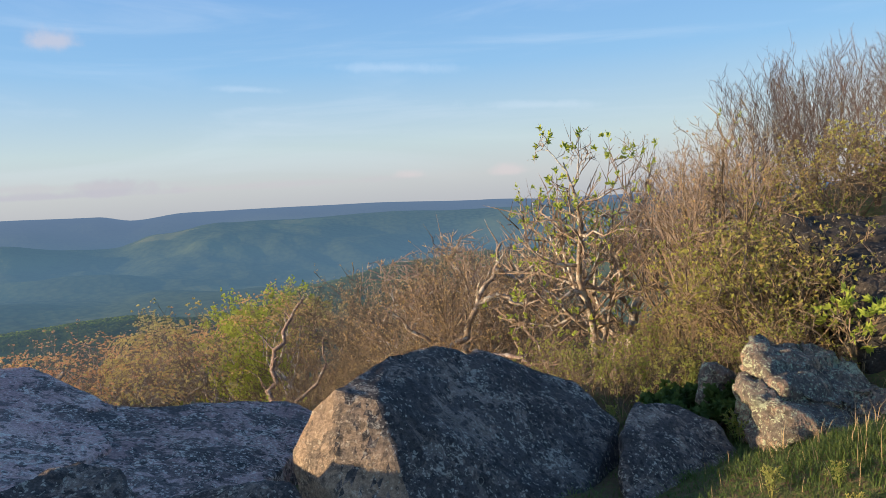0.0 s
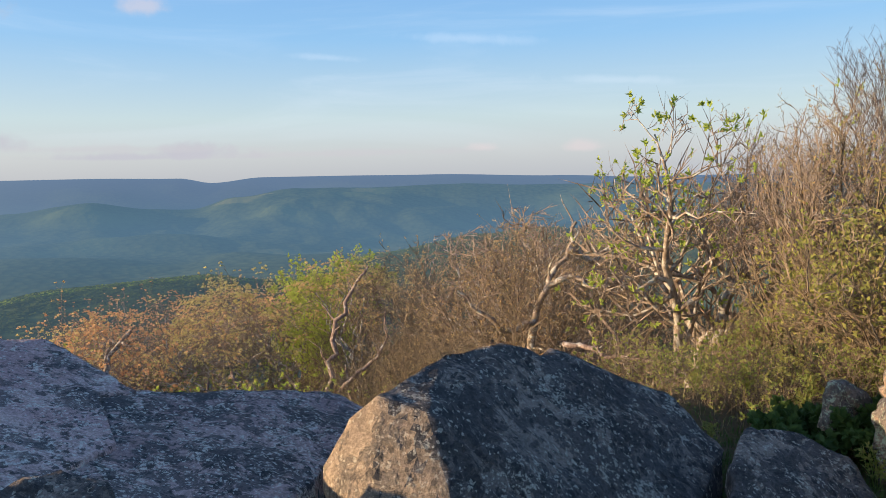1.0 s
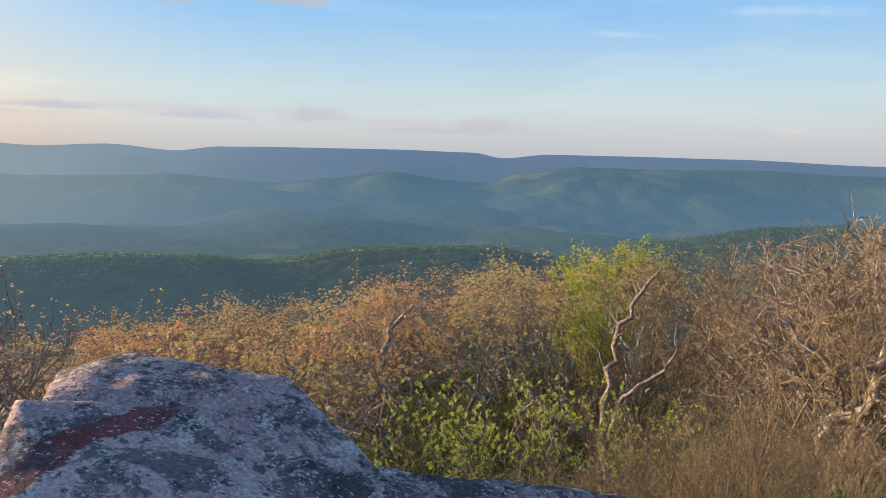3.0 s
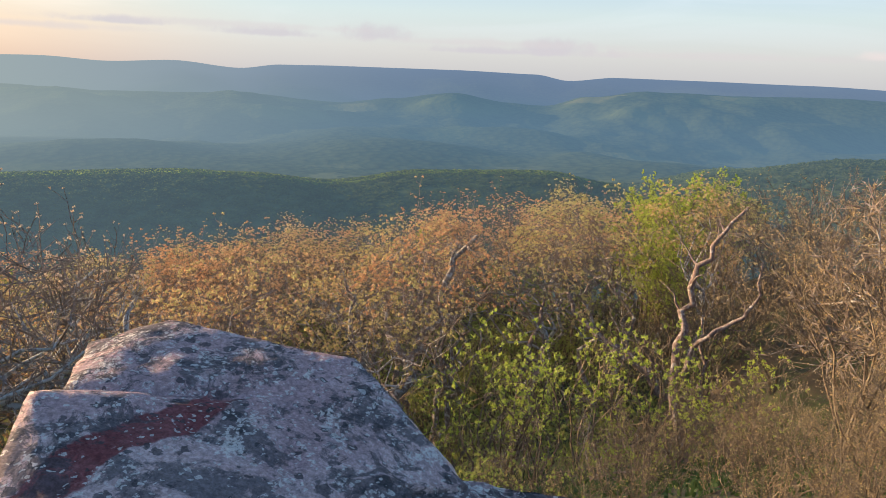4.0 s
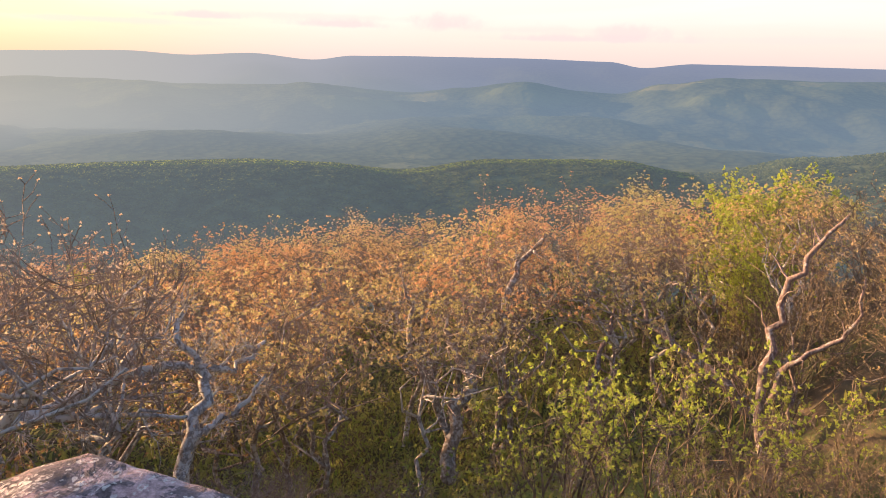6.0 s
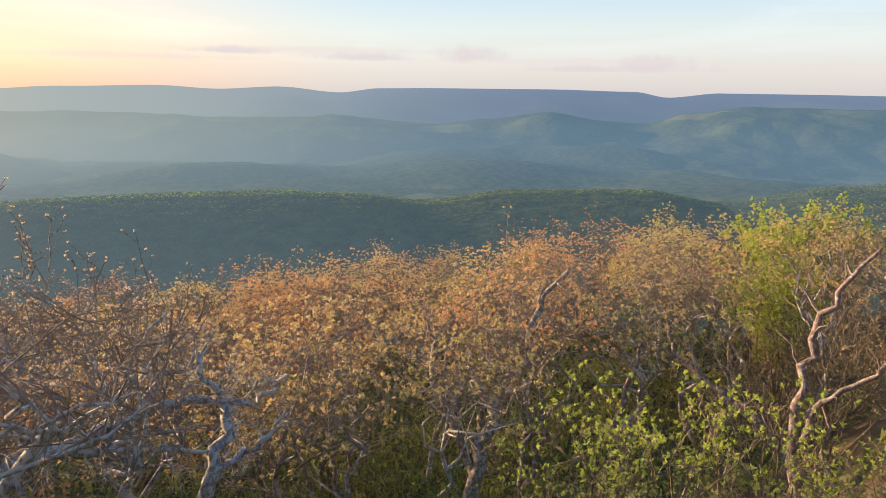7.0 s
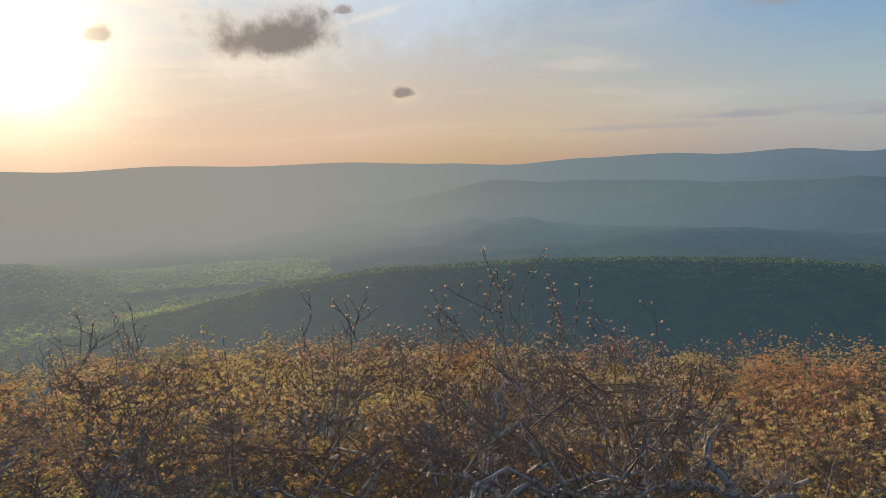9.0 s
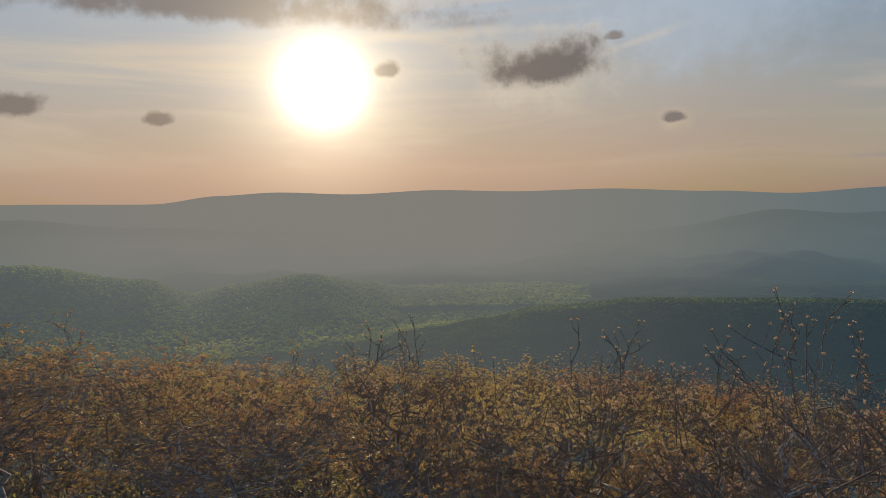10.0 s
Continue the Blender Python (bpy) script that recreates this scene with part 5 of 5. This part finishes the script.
for x, y, h in ((5.2, 6.2, 2.0), (6.4, 7.2, 2.2), (6.2, 5.2, 1.7), (7.4, 6.2, 2.0), (4.2, 7.8, 2.0), (7.8, 8.4, 2.3), (5.4, 9.2, 2.3), (8.8, 7.0, 2.0), (3.6, 10.2, 2.0), (9.5, 9.5, 2.2), (5.8, 6.8, 2.1), (6.9, 8.0, 2.2), (4.8, 7.2, 1.8), (5.7, 5.6, 1.9), (6.9, 5.6, 1.8), (7.9, 7.2, 2.1), (4.6, 8.6, 2.0)):
    plant(bare_shrubs, x, y, h, 3.4, rng)
for x, y, h in ((4.7, 4.9, 1.6), (5.0, 3.9, 1.3), (3.3, 9.6, 2.6), (4.4, 7.6, 2.0), (4.2, 8.9, 2.4), (5.2, 7.6, 2.0), (0.4, 2.9, 0.6), (0.1, 3.4, 0.7), (0.6, 3.8, 0.9), (0.7, 2.5, 0.5), (1.0, 2.7, 0.6), (0.5, 2.4, 0.45), (0.85, 3.0, 0.6), (1.2, 2.4, 0.5)):
    plant(brush, x, y, h, 4.0, rng)
for x, y, h in ((0.3, 3.5, 0.7), (0.0, 3.2, 0.6), (0.6, 3.3, 0.6), (0.2, 2.9, 0.5), (-0.2, 3.6, 0.7), (0.45, 3.9, 0.9), (0.9, 3.6, 0.7), (0.35, 3.2, 0.5), (0.7, 2.9, 0.5)):
    plant(brush, x, y, h, 4.0, rng)
for k in range(26):
    x, y = rng.uniform(1.9, 3.5), rng.uniform(2.6, 5.4)
    plant(brush if k % 2 else bushes, x, y, rng.uniform(0.45, 0.85) if k % 2 else rng.uniform(0.3, 0.6), 1.7, rng)
for x, y, h in ((2.5, 2.2, 0.38), (2.75, 2.35, 0.42), (3.0, 2.6, 0.45), (2.6, 2.7, 0.4), (2.3, 2.5, 0.36), (2.9, 2.15, 0.34), (3.25, 2.4, 0.4)):
    plant(bushes, x, y, h, 1.7, rng)
for x, y, h in ((3.7, 2.6, 1.0), (4.0, 3.4, 1.0), (4.4, 3.9, 1.0), (4.9, 4.6, 1.0), (6.0, 4.0, 1.1), (6.8, 4.4, 1.1), (7.4, 5.0, 1.2), (6.4, 4.8, 1.2), (5.6, 4.6, 1.1), (4.2, 1.0, 0.45), (3.6, 1.9, 0.6), (3.72, 2.2, 1.05), (3.6, 2.9, 0.9), (3.75, 3.0, 1.1), (3.9, 2.45, 1.05), (3.85, 2.75, 1.1), (3.4, 2.3, 0.45), (3.1, 2.6, 0.4), (2.7, 2.4, 0.35), (3.2, 3.6, 0.5), (2.2, 2.3, 0.45)):
    plant(gold_bushes, x, y, h, 1.0, rng)
tuft_tree.matrix_world = pose(3.45, 6.7, near_ground(3.3, 6.8), 0, 0, 165)
tuft_tree.scale = (1.05, 1.05, 3.75 / tuft_tree["tall"])
for group in (oaks, rose_oaks, yellow_oaks, green_oaks, near_oaks, bare_oaks, brush, bare_shrubs, scrub_oaks, saplings, bushes, gold_bushes, shoots):
    for k, src in enumerate(group):
        # the first of each kind stands further down the slope
        a, r = 20 + 9 * k + rng.uniform(0, 60), rng.uniform(30, 44)
        x, y = -math.sin(radians(a)) * r, math.cos(radians(a)) * r
        src.matrix_world = pose(x, y, near_ground(x, y), 0, 0, rng.uniform(0, 360))


# ---- grass and weeds ----
def blades(name, count, spots, length, width, material, label, seed, lean=0.5):
    rng = random.Random(seed)
    verts, faces = [], []
    for _ in range(count):
        cx, cy, spread = spots[rng.randrange(len(spots))]
        x, y = rng.gauss(cx, spread), rng.gauss(cy, spread)
        z = near_ground(x, y) - 0.02
        a, h = rng.uniform(0, 2 * math.pi), length * rng.uniform(0.5, 1.3)
        d = Vector((math.cos(a), math.sin(a), 0))
        side = Vector((-d.y, d.x, 0)) * width * rng.uniform(0.6, 1.3)
        foot, bend = Vector((x, y, z)), rng.uniform(0.1, 1.0) * lean
        b = len(verts)
        mid, tip = foot + Vector((0, 0, h * 0.6)) + d * h * bend * 0.35, foot + Vector((0, 0, h * (1 - 0.3 * bend))) + d * h * bend
        verts += [foot - side, foot + side, mid + side * 0.7, mid - side * 0.7, tip]
        faces += [(b, b + 1, b + 2, b + 3), (b + 3, b + 2, b + 4)]
    return tagged(mesh_object(name, verts, faces, material), label, "grass", kind="stuff")


blades("grass", 26000, [(2.9, 0.2, 0.4), (3.3, 0.3, 0.5), (2.5, 0.9, 0.25), (2.95, 1.1, 0.25), (3.9, 0.6, 0.4), (2.25, 1.5, 0.2), (2.7, 1.8, 0.35), (2.0, 0.3, 0.25), (3.6, 2.2, 0.4), (4.4, 1.2, 0.5), (3.0, -0.5, 0.5), (4.0, -0.2, 0.5), (3.1, 0.4, 0.2), (3.5, 0.5, 0.25), (3.9, 0.6, 0.2), (1.3, 2.6, 0.5), (0.8, 2.4, 0.4)], 0.065, 0.0032, GRASS, "thick green grass between the rocks", 31, 1.5)
blades("undergrowth", 9000, [(-math.sin(radians(a)) * r, math.cos(radians(a)) * r, 0.9) for a in range(-4, 80, 6) for r in (7.5, 9, 11, 13)], 0.16, 0.022, LEAF_DARK, "low dark green undergrowth below the outcrop", 34, 1.1)
blades("undergrowth", 16000, [(-math.sin(radians(a)) * r, math.cos(radians(a)) * r, 1.3) for a in range(16, 76, 5) for r in (13, 15.5, 18, 21)], 0.24, 0.035, LEAF_GREEN, "fresh yellow-green leafy undergrowth beneath the oaks", 35, 1.7)
blades("undergrowth", 9000, [(-math.sin(radians(a)) * r, math.cos(radians(a)) * r, 2.0) for a in range(20, 130, 6) for r in (24, 28, 32)], 0.4, 0.07, LEAF_GREEN, "green leafy undergrowth further down the wooded slope", 36, 1.7)
blades("dry_grass", 1500, [(3.4, 0.5, 0.4), (4.0, 0.9, 0.4), (3.2, 2.0, 0.4), (4.0, 2.0, 0.5), (2.9, 2.6, 0.5), (4.6, 3.6, 0.8), (3.8, 4.4, 0.8)], 0.17, 0.002, STRAW, "thin pale dry grass stalks on the bank", 32, 1.1)
for k in range(12):
    az, r = rng.uniform(4, 30), rng.uniform(8.0, 12.5)
    p = bearing(az, 0, r)
    plant(shoots, p.x, p.y, max(0.6, min(rng.uniform(1.2, 2.4), r * math.tan(radians(-19)) - near_ground(p.x, p.y))), 1.5, rng)
LIME_SPOTS = ((-3.5, 11.7, -4.6), (-4.9, 9.3, -4.2), (-4.3, 9.3, -4.4), (-3.6, 10.3, -4.2), (-2.1, 9.6, -4.1), (-2.7, 11.4, -4.2))
for x, y, z in LIME_SPOTS:
    plant(shoots, x, y, max(0.8, min(3.2, z + 0.35 - near_ground(x, y))), 1.5, rng)
thorns = [tree("thorn_shrub", ("leaning brown-stemmed shrub with fine bare twigs", "shrub", "thorn shrubs"), {**RUSSET, "trunk": BARK_RED, "branchwork": BARK_TWIG}, 280 + k, height=1.8, stems=4, girth=0.029, lean=0.6, limbs=9, boughs=6, twigs=4, crook=0.2, leaves=4, leaf=(0.024, 0.01), bare=0.95, limb_length=0.42, fork=(0.4, 1.0)) for k in range(2)]
for k, (x, y, turn) in enumerate(((3.9, 4.15, 20), (4.5, 5.4, 130))):
    thorns[k].matrix_world = pose(x, y, near_ground(x, y), 0, 0, turn)
for k, (x, y, turn, size) in enumerate(((3.75, 4.8, 60, 0.8), (4.0, 5.5, 200, 0.9), (4.35, 6.3, 310, 1.0), (3.55, 3.8, 150, 0.65), (4.1, 4.6, 250, 0.85))):
    copy_thing(thorns[k % 2], pose(x, y, near_ground(x, y), 0, 0, turn)).scale = (size, size, size)
for x, y, h in ((3.5, 4.3, 0.55), (3.8, 5.2, 0.7), (3.2, 4.0, 0.45), (4.1, 5.9, 0.8), (3.45, 5.2, 0.5)):
    plant(bushes, x, y, h, 1.7, rng)
laurel = tree("laurel", ("leafy bright green laurel sprig in front of a dark rock", "shrub"), {"trunk": BARK_RED, "branchwork": BARK_RED, "foliage": LEAF_LIME}, 290, height=0.6, stems=6, girth=0.008, lean=0.45, limbs=4, boughs=3, twigs=2, crook=0.2, leaves=7, leaf=(0.055, 0.011), bare=0.4, first=0.4)
laurel.matrix_world = pose(4.0, 1.75, near_ground(4.0, 1.75))
ferns = [tree("leafy_plant", ("low dark green broad-leaved plant beside a lichened rock", "plant", "dark plants"), {"trunk": LEAF_DARK, "branchwork": LEAF_DARK, "foliage": LEAF_DARK}, 295, height=0.3, stems=8, girth=0.005, lean=0.8, limbs=4, boughs=2, twigs=2, crook=0.2, leaves=4, leaf=(0.055, 0.022), limb_length=0.4)]
ferns[0].matrix_world = pose(2.95, 1.72, near_ground(2.95, 1.72))
for x, y, turn in ((2.8, 1.8, 50), (3.05, 1.5, 110), (2.7, 1.6, 200), (3.15, 1.9, 290)):
    copy_thing(ferns[0], pose(x, y, near_ground(x, y), 0, 0, turn))
weeds = [tree("weed", ("leafy green weed stem growing in grass", "plant", "weeds"), {"trunk": LEAF_GREEN, "branchwork": LEAF_GREEN, "foliage": LEAF_GOLD if k else LEAF_GREEN}, 230 + k, height=0.32, stems=6, girth=0.004, lean=0.5, limbs=4, boughs=2, twigs=2, crook=0.2, leaves=2, leaf=(0.03, 0.008), limb_length=0.4) for k in range(2)]
for k in range(46):
    x, y = rng.uniform(2.0, 4.6), rng.uniform(-0.6, 3.4)
    if 3.0 < x < 3.9 and 0.6 < y < 1.7 or 2.1 < x < 2.9 and 0.5 < y < 1.3:
        continue
    plant(weeds, x, y, rng.uniform(0.1, 0.24), 0.3, rng)
for k, src in enumerate(weeds):
    src.matrix_world = pose(3.1 + k, 2.3, near_ground(3.1 + k, 2.3))
